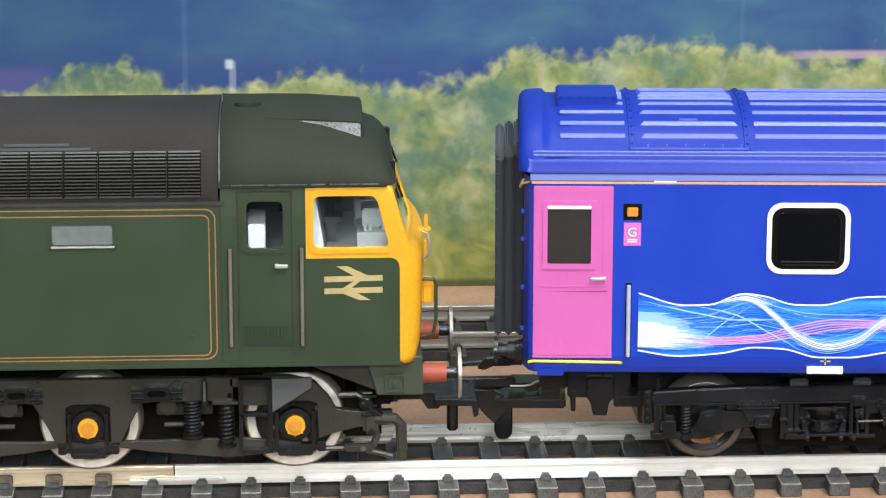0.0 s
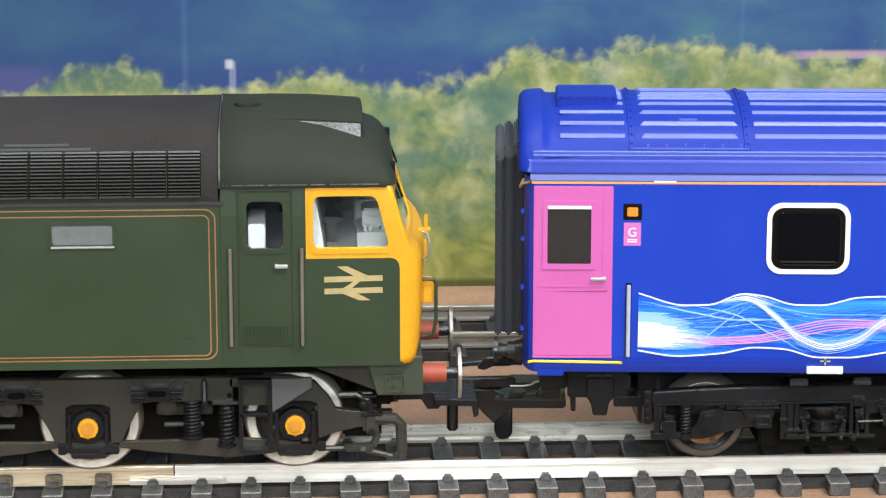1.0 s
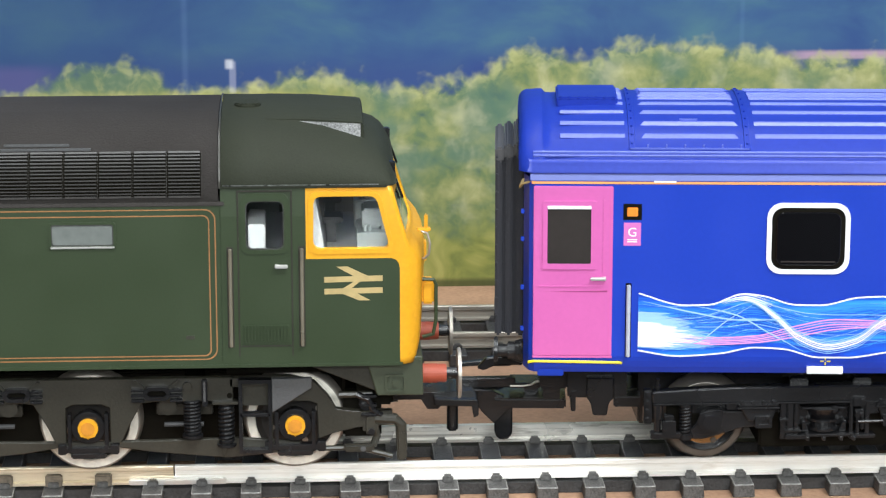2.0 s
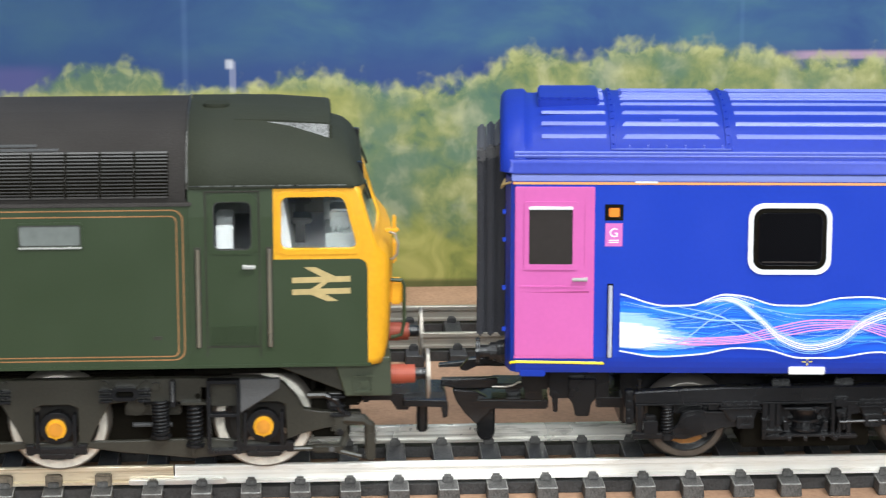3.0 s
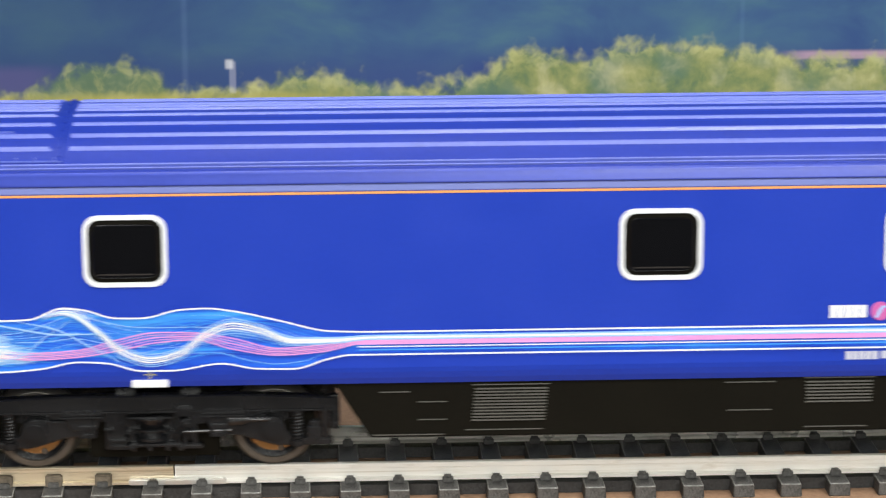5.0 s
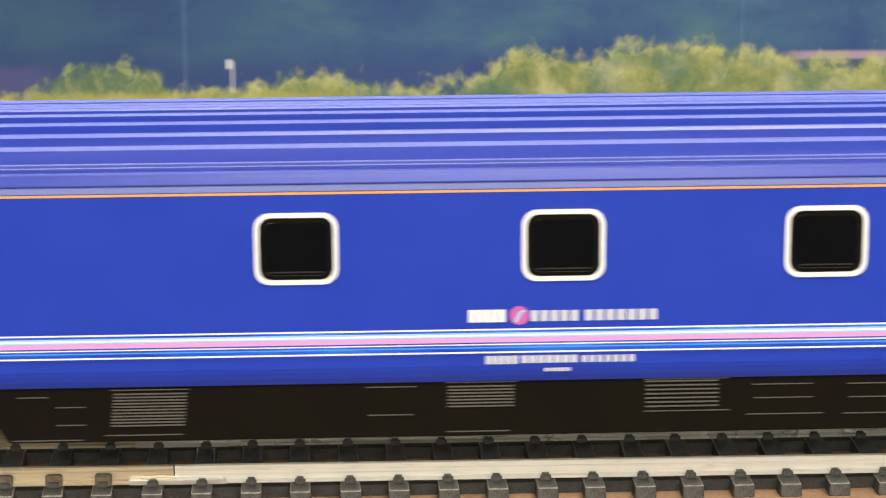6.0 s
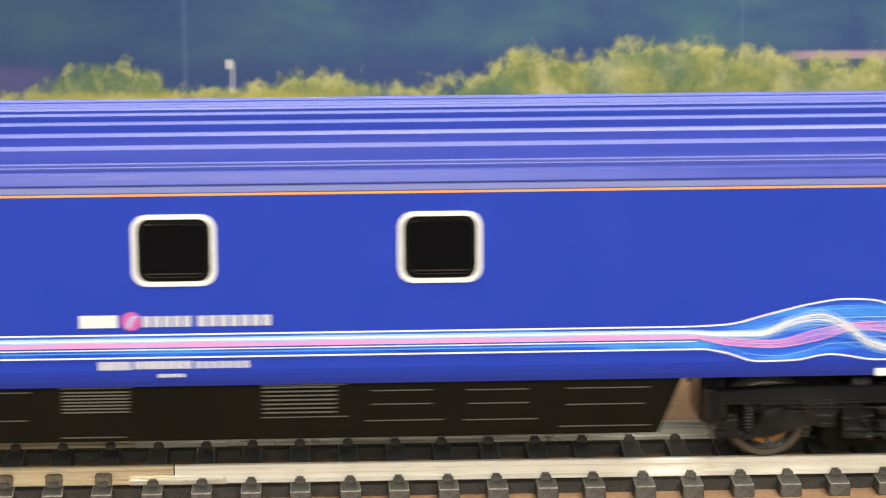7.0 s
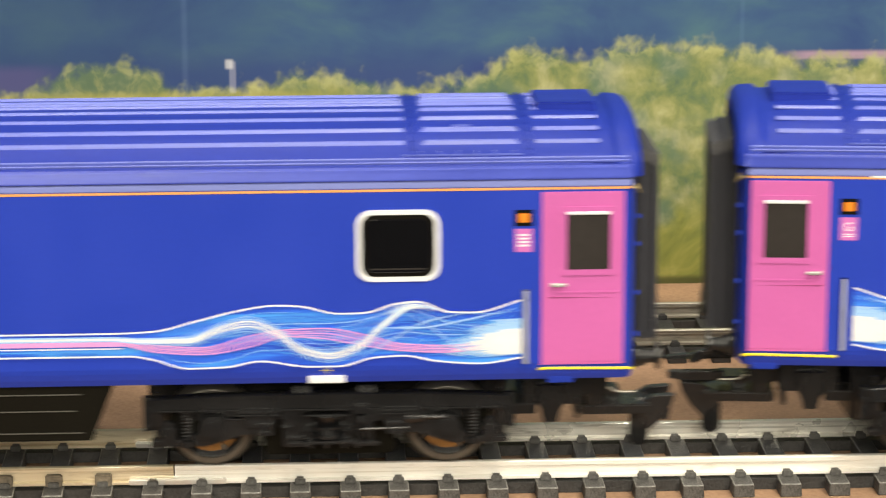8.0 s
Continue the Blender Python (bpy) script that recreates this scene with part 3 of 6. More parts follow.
        def actuator(b):
            add_cyl(b, (10.6, s * 14.6, 8.5), "x", 0.95, 2.5, 18, 0.75, bevel=0.12)
            add_cyl(b, (13.0, s * 14.6, 8.5), "x", 0.4, 3.4, 12)
        piece("brake_cylinder", actuator)
        for e in (-1, 1):
            ex = lambda a, c: sorted((e * a, e * c))
            piece("end_plate", lambda b: add_box(b, *ex(25.1, 26.3), *lip(13.1, 14.6), 6.9, 11.9, 0.15))
            for k in range(4):
                piece("bolt", lambda b: add_cyl(b, (e * 25.75, near(14.4, 15.0), 7.6 + 1.25 * k), "y", 0.3, 0.6, 8))
            piece("lower_bar", lambda b: add_box(b, *ex(25.3, 20.9), *lip(13.4, 15.1), 4.75, 5.7, 0.16))

            def damper(b):
                add_cyl(b, (e * 24.3, s * 14.3, 5.6), "z", 0.5, 4.4, 12)
                add_cyl(b, (e * 24.3, s * 14.3, 7.6), "z", 0.75, 2.3, 16, bevel=0.08)
                add_cyl(b, (e * 24.3, s * 14.0, 11.8), "z", 0.28, 1.6, 8)
                add_cyl(b, (e * 24.3, s * 14.0, 12.2), "z", 0.45, 0.3, 8)
            piece("damper", damper)
            piece("stop_block", lambda b: add_box(b, *ex(23.7, 21.7), *lip(13.4, 15.2), 5.5, 7.5, 0.12))
            piece("stop_cap", lambda b: add_box(b, *ex(23.4, 22.0), *lip(13.6, 15.1), 7.5, 8.3, 0.15))

            def spring(b):
                coil(b, e * 20.3, s * 14.2, 5.4, 9.7, 0.72, 9, 0.22)
                add_cyl(b, (e * 20.3, s * 14.2, 5.3), "z", 0.62, 4.5, 12)
                add_cyl(b, (e * 20.3, s * 14.2, 4.5), "z", 1.15, 1.0, 16, bevel=0.2)
                add_cyl(b, (e * 20.3, s * 14.2, 9.4), "z", 1.0, 0.4, 16, bevel=0.08)
            piece("coil_spring", spring, M_SPRING)
            arm = [(19.6, 4.5), (17.6, 4.4), (15.4, 5.0), (12.4, 6.0), (8.6, 6.3), (8.2, 8.5), (14.4, 8.55), (15.6, 8.9), (17.0, 8.9), (18.1, 8.2), (18.5, 6.9), (19.6, 5.9)]
            pts = [(e * x, z) for x, z in arm]
            piece("axle_arm", lambda b: add_prism(b, pts if e < 0 else pts[::-1], *lip(13.2, 14.3), 0.18))
            piece("arm_edge", lambda b: add_tube(b, [(e * 18.6, s * 14.35, 6.8), (e * 18.1, s * 14.35, 8.2), (e * 17.0, s * 14.35, 8.8), (e * 15.6, s * 14.35, 8.75), (e * 14.4, s * 14.35, 8.45), (e * 10, s * 14.35, 8.45)], 0.16, 6))

            def axle_box(b):
                add_cyl(b, (e * 16.8, near(13.8, 14.8), 7.1), "y", 1.75, 1.0, 28, bevel=0.15)
                add_cyl(b, (e * 16.8, near(13.8, 15.1), 7.1), "y", 1.3, 1.3, 28, bevel=0.2)
            piece("axle_box", axle_box)
            # near-black plate added so the gap behind the spring stays dark
            piece("hanger_plate", lambda b: add_box(b, *ex(22.8, 18.2), *lip(12.0, 12.8), 5.2, 10.0, 0.1), M_SKIRT)
            piece("upper_box", lambda b: add_box(b, *ex(14.4, 11.9), *lip(13.0, 14.2), 8.7, 9.9, 0.1))

            def bracket(b):
                add_box(b, *ex(13.0, 6.9), *lip(13.0, 15.5), 9.1, 9.42, 0.08)
                add_box(b, *ex(12.8, 7.1), *lip(13.0, 15.4), 9.5, 9.8, 0.06)
                add_box(b, *ex(12.7, 7.2), *lip(13.0, 15.1), 9.7, 10.3, 0.1)
            piece("bracket", bracket)
            for k in range(4):
                piece("bolt", lambda b: add_cyl(b, (e * (12.2 - k * 1.5), near(15.0, 15.5), 10.02), "y", 0.3, 0.5, 8, bevel=0.06))
            piece("bracket_block", lambda b: add_prism(b, [(e * 12.5, 9.1), (e * 7.3, 9.1), (e * 7.8, 7.5), (e * 11.3, 7.2)][::-e], *lip(13.0, 15.1), 0.16))
            piece("bracket_foot", lambda b: add_frame(b, round_rect(e * 9.2 - 1.2, e * 9.2 + 1.2, 6.3, 8.0, 0.2, 2), round_rect(e * 9.2 - 0.7, e * 9.2 + 0.7, 6.8, 7.6, 0.1, 2), s * 14.0, s * 15.5))
            piece("foot_core", lambda b: add_box(b, e * 9.2 - 1.0, e * 9.2 + 1.0, *lip(13.4, 15.2), 6.4, 7.9, 0.1))
    for x in (-16.9, 16.9):
        wheelset("wheel", 6.15, (M_BROWNRIM, M_BROWNRIM, M_BLACK, M_BRONZE), bogie, "dark tyred wheelset with bronze disc centres", (x, 0, 6.15), 0.5)
    return bogie


def ribbon(name, x0, x1, mid, half, y, material, parent, steps=90, label=""):
    """A printed band on the coach side: mid(x) is its middle height and half(x) its half width, in millimetres."""
    verts, faces = [], []
    for i in range(steps + 1):
        x = x0 + (x1 - x0) * i / steps
        w = half(x)
        verts += [(x, y, mid(x) + w), (x, y, mid(x) - w)]
    faces = [(2 * i, 2 * i + 1, 2 * i + 3, 2 * i + 2) for i in range(steps)]
    return mesh(name, verts, faces, material, parent, label)


# ---- the sleeping coach ----
def print_mat(name, color, rough=0.42):
    return mat(name, color, rough, var=0.03, bump=0.0)


M_BRONZE = mat("bronze_disc", (0.40, 0.23, 0.09), 0.24, 0.75, var=0.3)
M_PANE = mat("black_window", (0.0035, 0.0035, 0.0045), 0.08, var=0.1, bump=0.0, spec=0.25)
M_DROP = mat("grey_droplight", (0.035, 0.030, 0.028), 0.15, var=0.1, bump=0.0)
M_FRAME = mat("white_window_frame", (0.82, 0.82, 0.84), 0.35, var=0.04, bump=0.02)
M_LETTER = print_mat("grey_white_letter", (0.55, 0.56, 0.66))
M_GROOVE = print_mat("groove_shade_blue", (0.008, 0.012, 0.07))
M_GUTTER = mat("gutter_sheen_blue", (0.045, 0.07, 0.40), 0.36, var=0.10, grain=1500, bump=0.04, spec=0.4)
M_ORANGELINE = print_mat("orange_line_paint", (0.85, 0.36, 0.12))
M_SIGN = print_mat("sign_pink", (0.62, 0.16, 0.48))
M_SPRING = mat("spring_black", (0.007, 0.007, 0.008), 0.5, var=0.3, grain=2500, bump=0.2, spec=0.3)
M_LILAC = print_mat("lit_cantrail_lilac", (0.20, 0.24, 0.58))
M_SKY1 = print_mat("wave_blue", (0.022, 0.135, 0.72))
M_SKY2 = print_mat("wave_cyan", (0.05, 0.30, 0.82))
M_SKY3 = print_mat("wave_pale", (0.34, 0.58, 0.90))
M_PINKLINE = print_mat("wave_pink", (0.78, 0.33, 0.70))
M_SILVERRAIL = mat("pale_handrail", (0.50, 0.53, 0.62), 0.3, 0.15, var=0.15)
M_LIP = print_mat("yellow_line", (0.85, 0.70, 0.02))
M_GREYLINE = print_mat("grey_vent_edge", (0.105, 0.10, 0.09))
M_GANG = mat("gangway_grey", (0.025, 0.025, 0.032), 0.6, var=0.2, grain=2500, bump=0.2)

M_GANGTOP = mat("gangway_top_grey", (0.065, 0.063, 0.066), 0.55, var=0.2, grain=2500, bump=0.2)


def fill_mat():
    """Blue print with lighter streaks along the wave and a pale start."""
    m = mat("wave_fill", (0.02, 0.15, 0.75), 0.42, var=0.03, bump=0.0)
    N, L = m.node_tree.nodes, m.node_tree.links
    tc, mp, nz = N.new("ShaderNodeTexCoord"), N.new("ShaderNodeMapping"), N.new("ShaderNodeTexNoise")
    mp.inputs["Scale"].default_value = (35, 1, 520)
    nz.inputs["Scale"].default_value, nz.inputs["Detail"].default_value, nz.inputs["Distortion"].default_value = 1.0, 4, 0.9
    L.new(tc.outputs["Object"], mp.inputs["Vector"])
    L.new(mp.outputs[0], nz.inputs["Vector"])
    rp = N.new("ShaderNodeValToRGB")
    els = rp.color_ramp.elements
    els.new(0.5)
    for e, (p, c) in zip(els, ((0.32, (0.006, 0.045, 0.50)), (0.52, (0.010, 0.13, 0.76)), (0.72, (0.05, 0.38, 0.90)))):
        e.position, e.color = p, (*c, 1)
    L.new(nz.outputs["Fac"], rp.inputs[0])
    L.new(rp.outputs[0], N["Principled BSDF"].inputs["Base Color"])
    return m


M_FILL = fill_mat()
COACH_L = 296.0
SIDE = -18.0


def roof_point(a, s=1.0, h=1.0):
    c = max(0.0, math.cos(radians(a)))
    return (-17.7 * s * c ** 0.85, 43.1 + 7.55 * h * math.sin(radians(a)))


def coach_roof(parent):
    angles = [0, 4, 10, 17, 25, 34, 44, 55, 66, 78, 90]
    prof = lambda s, h: [roof_point(a, s, h) for a in angles] + [(-roof_point(a, s, h)[0], roof_point(a, s, h)[1]) for a in angles[-2::-1]]
    stations = [(-0.4, 0.93, 0.72), (-0.3, 0.955, 0.88), (0.1, 0.975, 0.965), (0.7, 0.99, 1.01), (2.8, 1.003, 1.03), (3.1, 0.999, 1.015), (3.5, 0.985, 0.95), (4.4, 0.983, 0.945), (7.0, 0.995, 0.985), (11, 1, 1)]
    stations = stations + [(COACH_L - x, s, h) for x, s, h in stations[::-1]]
    verts, faces = [], []
    k = len(angles) * 2 - 1
    for x, s, h in stations:
        verts += [(x, y, z) for y, z in prof(s, h)]
    for i in range(len(stations) - 1):
        faces += [(i * k + j, i * k + j + 1, (i + 1) * k + j + 1, (i + 1) * k + j) for j in range(k - 1)]
    faces += [tuple(range(k)), tuple(range((len(stations) - 1) * k, len(stations) * k))[::-1]]
    roof = mesh("roof", verts, faces, M_ROOFBLUE, parent, "ribbed blue roof with rounded ends", smooth=True)

    def strip(a, x0, x1, w, hgt, taper=0.0):
        for sgn in (1, -1):
            bm = bmesh.new()
            y, z = roof_point(a)
            ya, za = roof_point(a - 1)
            yb, zb = roof_point(a + 1)
            d = Vector((0, yb - ya, zb - za)).normalized()
            n = Vector((0, -d.z, d.y))
            c = Vector((0, y, z))
            vs = []
            for x, e in ((x0, 1), (x1, -1)):
                vs.append([(x + e * q, c + d * u + n * v) for u, v, q in ((-w * 1.5, -0.06, 0), (-w * 0.45, hgt * 0.9, taper * 0.6), (0, hgt, taper * 0.75), (w * 0.45, hgt * 0.9, taper * 0.85), (w * 1.1, -0.06, taper))])
            rows = [[bm.verts.new((x, sgn * p.y, p.z)) for x, p in r] for r in vs]
            for j in range(5):
                bm.faces.new((rows[0][j], rows[0][(j + 1) % 5], rows[1][(j + 1) % 5], rows[1][j]))
            bm.faces.new(rows[0])
            bm.faces.new(rows[1][::-1])
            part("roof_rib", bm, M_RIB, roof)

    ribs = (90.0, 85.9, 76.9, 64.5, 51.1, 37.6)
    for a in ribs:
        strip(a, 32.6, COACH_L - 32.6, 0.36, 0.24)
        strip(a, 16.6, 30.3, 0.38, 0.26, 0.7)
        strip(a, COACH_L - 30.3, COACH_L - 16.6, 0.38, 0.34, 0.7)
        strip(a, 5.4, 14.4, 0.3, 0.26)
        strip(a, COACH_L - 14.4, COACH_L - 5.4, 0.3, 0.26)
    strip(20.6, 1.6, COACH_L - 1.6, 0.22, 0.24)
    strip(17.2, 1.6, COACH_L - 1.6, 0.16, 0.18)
    for x0 in (14.9, 30.95, COACH_L - 15.8, COACH_L - 31.85):
        bm = bmesh.new()
        rows = []
        for a in range(24, 157, 3):
            (y, z), (yn, zn) = roof_point(min(a, 180 - a)), roof_point(min(a, 180 - a) - 0.5)
            d = Vector((0, y - yn, z - zn)).normalized()
            n = Vector((0, -d.z, d.y))
            sgn = 1 if a <= 90 else -1
            lift = lambda h: Vector((0, sgn * (y + n.y * h), z + n.z * h))
            rows.append([bm.verts.new(Vector((x0 + dx, 0, 0)) + lift(h)) for dx, h in ((0, -0.1), (0.06, 0.16), (0.84, 0.16), (0.9, -0.1))])
        for p, q in zip(rows, rows[1:]):
            for j in range(3):
                bm.faces.new((p[j], p[j + 1], q[j + 1], q[j]))
        band = part("roof_band", bm, M_ROOFBLUE, roof)
        for a in range(28, 153, 9):
            y, z = roof_point(min(a, 180 - a))
            y = y if a <= 90 else -y
            cyl_part("rivet", (x0 + 0.45, y, z), "z", 0.14, 0.36, M_ROOFBLUE, band, seg=8)
    for x0 in (5.0, COACH_L - 13.7):
        bm = bmesh.new()
        add_box(bm, x0, x0 + 8.7, -5.6, 4.4, 49.4, 51.45, 0.25)
        for i in range(7):
            add_box(bm, x0 + 0.5 + i * 1.25, x0 + 0.8 + i * 1.25, -5.75, -5.4, 51.2, 51.6, 0.05)
        part("roof_hatch", bm, M_ROOFBLUE, roof, "raised blue box hatch on the roof end")
    for x0 in (16.5, COACH_L - 31.5):
        bm = bmesh.new()
        for i in range(6):
            add_box(bm, x0 + 1 + i * 3.6 * 0.72, x0 + 1.2 + i * 3.6 * 0.72, roof_point(27)[0] - 0.25, roof_point(27)[0] + 0.2, roof_point(27)[1] - 0.2, roof_point(27)[1] + 0.2)
        add_box(bm, x0 - 1.4, x0 + 15.2, roof_point(24.5)[0] - 0.2, roof_point(24.5)[0] + 0.2, roof_point(24.5)[1] - 0.1, roof_point(24.5)[1] + 0.1)
        add_box(bm, x0 + 5.7, x0 + 8.2, roof_point(55)[0] - 0.2, roof_point(55)[0] + 0.2, roof_point(55)[1] - 0.1, roof_point(55)[1] + 0.15)
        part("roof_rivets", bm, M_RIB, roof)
    return roof


def coach_window(parent, x0, x1):
    """White rounded frame round a black pane."""
    x0, x1 = x0 + 0.15, x1 - 0.15
    z0, z1 = 28.75, 38.95
    bm = bmesh.new()
    add_frame(bm, round_rect(x0, x1, z0, z1, 2.1), round_rect(x0 + 0.68, x1 - 0.68, z0 + 0.68, z1 - 0.68, 1.6), SIDE - 0.03, SIDE - 0.2)
    win = part("window", bm, M_FRAME, parent, "white rounded window frame")
    bm = bmesh.new()
    add_frame(bm, round_rect(x0 + 0.69, x1 - 0.69, z0 + 0.69, z1 - 0.69, 1.6), round_rect(x0 + 1.35, x1 - 1.35, z0 + 1.35, z1 - 1.35, 1.2), SIDE - 0.02, SIDE - 0.10)
    part("seal", bm, M_SKIRT, win)
    bm = bmesh.new()
    add_prism(bm, round_rect(x0 + 1.3, x1 - 1.3, z0 + 1.3, z1 - 1.3, 1.2), SIDE - 0.42, SIDE + 0.4, 0.12)
    part("pane", bm, M_PANE, win, "black glossy pane")
    # grey bar painted for a faint reflection low in the pane
    bm = bmesh.new()
    add_box(bm, x0 + 2.0, x1 - 2.0, SIDE - 0.46, SIDE - 0.3, z0 + 1.75, z0 + 1.95)
    part("lower_edge", bm, M_DROP, win)
    return win


def coach_door(parent, x0, x1, mirror):
    """Pink end door with a grey drop window."""
    z0, z1 = 16.7, 41.2
    f = (lambda u: x1 - u) if mirror else (lambda u: x0 + u)
    rng = lambda a, c: sorted((f(a), f(c)))
    bm = bmesh.new()
    add_box(bm, x0, x1, SIDE - 0.14, SIDE + 0.4, z0, z1, 0.1)
    add_box(bm, x0 - 0.05, x1 + 0.05, SIDE - 0.1, SIDE + 0.3, z0 - 0.3, z0)
    door = part("door", bm, M_PINK, parent, "bright pink passenger door")
    bm = bmesh.new()
    a, c = rng(1.3, 8.8)
    add_frame(bm, round_rect(a, c, 29.3, 39.1, 0.3, 2), round_rect(*rng(1.95, 8.05), 30.1, 38.4, 0.2, 2), SIDE - 0.12, SIDE - 0.32)
    a, c = rng(0.7, 10.4)
    for i, (p, q, r1, r2) in enumerate(((0.7, 9.9, 26.7, 27.0), (9.7, 10.0, 27.0, 39.3))):
        add_box(bm, *rng(p, q), SIDE - 0.24, SIDE - 0.1, r1, r2, 0.05)
    t = bmesh.new()
    v = [t.verts.new(p) for p in ((f(0.8), SIDE - 0.14, 26.0), (f(10.4), SIDE - 0.14, 26.0), (f(10.4), SIDE - 0.36, 26.3), (f(0.8), SIDE - 0.14, 26.3))]
    t.faces.new(v)
    join(bm, t)
    part("moulding", bm, M_PINK, door)
    bm = bmesh.new()
    add_box(bm, *rng(1.95, 8.05), SIDE - 0.2, SIDE + 0.3, 30.1, 38.4)
    part("drop_window", bm, M_DROP, door, "dark grey sliding door pane")
    bm = bmesh.new()
    add_box(bm, *rng(1.9, 8.1), SIDE - 0.42, SIDE - 0.15, 37.95, 38.45, 0.1)
    part("window_bar", bm, M_FRAME, door, "white bar along the top of the pane")
    bm = bmesh.new()
    add_box(bm, *rng(8.0, 10.2), SIDE - 0.75, SIDE - 0.35, 27.75, 28.25, 0.15)
    add_box(bm, *rng(9.6, 10.2), SIDE - 0.5, SIDE - 0.1, 27.75, 28.25)
    part("handle", bm, M_STEEL, door, "small chrome lever handle")
    return door


def wave(parent, mirror):
    """The printed ribbon of light that swells at the coach's end and thins to lines."""
    f = (lambda x: COACH_L - x) if mirror else (lambda x: x)
    tab = lambda pts: (lambda x: glide(pts, f(x)))
    up = ((16.5, 25.9), (23, 24.2), (26.5, 24.3), (31.2, 25.9), (34, 25.6), (38.5, 24.35), (42, 24.3), (47.5, 25.45), (51, 25.6), (55, 25.1), (61.5, 23.6), (68, 22.1), (74, 21.9), (150, 21.9))
    dn = ((16.5, 17.6), (22, 16.8), (28, 17.2), (33, 18.1), (37, 17.9), (42, 16.7), (46, 16.7), (53, 17.6), (58, 16.8), (63, 16.7), (68, 18.1), (71, 18.6), (150, 18.6))
    spans = [16.5, COACH_L / 2]
    x0, x1 = sorted((f(spans[0]), f(spans[1])))
    u, d = tab(up), tab(dn)
    body = ribbon("wave_print", x0, x1, lambda x: (u(x) + d(x)) / 2, lambda x: (u(x) - d(x)) / 2, SIDE - 0.035, M_FILL, parent, 220, "blue, white and pink ribbon of light print")
    y = SIDE - 0.05

    def line(pts, w, material, xa=16.5, xb=None, fade=None, burst=False):
        nonlocal y
        y -= 0.002
        g = tab(pts)
        a, c = sorted((f(xa), f(COACH_L / 2 if xb is None else xb)))
        wide = (lambda x: w * min(1.0, 0.12 + abs(f(x) - xa) / 6, 0.12 + abs(f(x) - (xb or 999)) / 6)) if fade else (lambda x: w)
        if burst:
            wide = lambda x: w * math.sqrt(max(0.0, 1 - ((f(x) - xa) / (xb - xa)) ** 2))
        ribbon("wave_line", a, c, g, wide, y, material, body, 150)

    def between(phase, amp, freq, centre, xe=66):
        pts = []
        for i in range(16):
            x = 16.5 + i * 4
            e = min(1.0, max(0.0, (72 - x) / 10))
            lo, hi = glide(dn, x), glide(up, x)
            q = centre + amp * math.sin(phase + freq * x)
            q = q * e + (1 - e) * (0.2 + 0.6 * centre)
            pts.append((x, lo + (hi - lo) * min(0.97, max(0.03, q))))
        pts.append((150, pts[-1][1]))
        return pts

    rnd = random.Random(5)
    for i in range(40):
        line(between(rnd.uniform(0, 6.28), rnd.uniform(0.06, 0.22), rnd.uniform(0.08, 0.16), rnd.uniform(0.15, 0.85)), rnd.uniform(0.02, 0.055), rnd.choice((M_SKY1, M_SKY2, M_SKY2, M_SKY2, M_SKY3)), 16.5, rnd.uniform(50, 72), True)
    # pale burst where the ribbon begins
    for i in range(26):
        z = 18.1 + i * 0.2
        near = 1 - abs(z - 19.9) / 3.4
        for m, k in ((M_SKY2, 1.25), (M_SKY3, 1.0)):
            line(((16.5, z), (22, z - 0.3 + 0.03 * (z - 20)), (32, z - 1.1 - 0.12 * (z - 20))), rnd.uniform(0.09, 0.15), m, 16.5, 17.5 + k * (3 + 8 * max(0.0, near)) * rnd.uniform(0.7, 1.2), True, True)
    for i in range(22):
        z = 18.3 + i * 0.16
        near = 1 - abs(z - 19.8) / 2.4
        line(((16.5, z), (22, z - 0.3 + 0.03 * (z - 20)), (32, z - 1.1 - 0.15 * (z - 20))), rnd.uniform(0.07, 0.14), M_WHITE, 16.5, 18 + 9.5 * max(0.05, near) * rnd.uniform(0.55, 1.2), True, True)
    # pink strands
    for k in range(5):
        o = 0.24 * (k - 2)
        line(((20, 19.6 + o), (27, 19.0 + o), (33, 19.3 + o), (38.4, 20.4 + o * 1.6), (44.2, 21.5 + o * 1.5), (49.4, 21.6 + o), (54.4, 20.5 + o * 1.6), (61, 19.2 + o), (67, 19.6 + o), (73, 20.6 + o * 0.7), (150, 20.6 + o * 0.7)), 0.06 if k % 2 else 0.1, M_PINKLINE, 21 + k * 0.6, None, True)
    # the white strand that dips through the swell
    for k, (o, w, m) in enumerate(((0, 0.13, M_WHITE), (-0.3, 0.07, M_WHITE), (0.28, 0.08, M_SKY3), (-0.6, 0.11, M_WHITE), (-0.9, 0.06, M_SKY3), (0.55, 0.06, M_SKY3), (-1.2, 0.05, M_SKY3))):
        line(((30, 25.3), (32.6, 24.9 + o * 0.3), (36, 22.6 + o * 0.7), (39.2, 19.8 + o), (43.2, 18.5 + o), (47.2, 19.4 + o), (51, 22.2 + o * 1.1), (54.6, 23.4 + o * 1.2), (58.4, 22.6 + o), (63, 20.9 + o * 0.7), (69, 20.9 + o * 0.5), (74, 21.2 + o * 0.35), (150, 21.2 + o * 0.35)), w, m, 30)
    for pts in (((20, 17.6), (25, 19.0), (29, 22.0), (33, 24.6)), ((24, 24.2), (30, 22.9), (35, 20.2), (40, 17.4)), ((17, 24.8), (24, 23.2), (31, 22.1), (38, 22.2))):
        line(pts, 0.11, M_SKY3, pts[0][0], pts[-1][0], True)
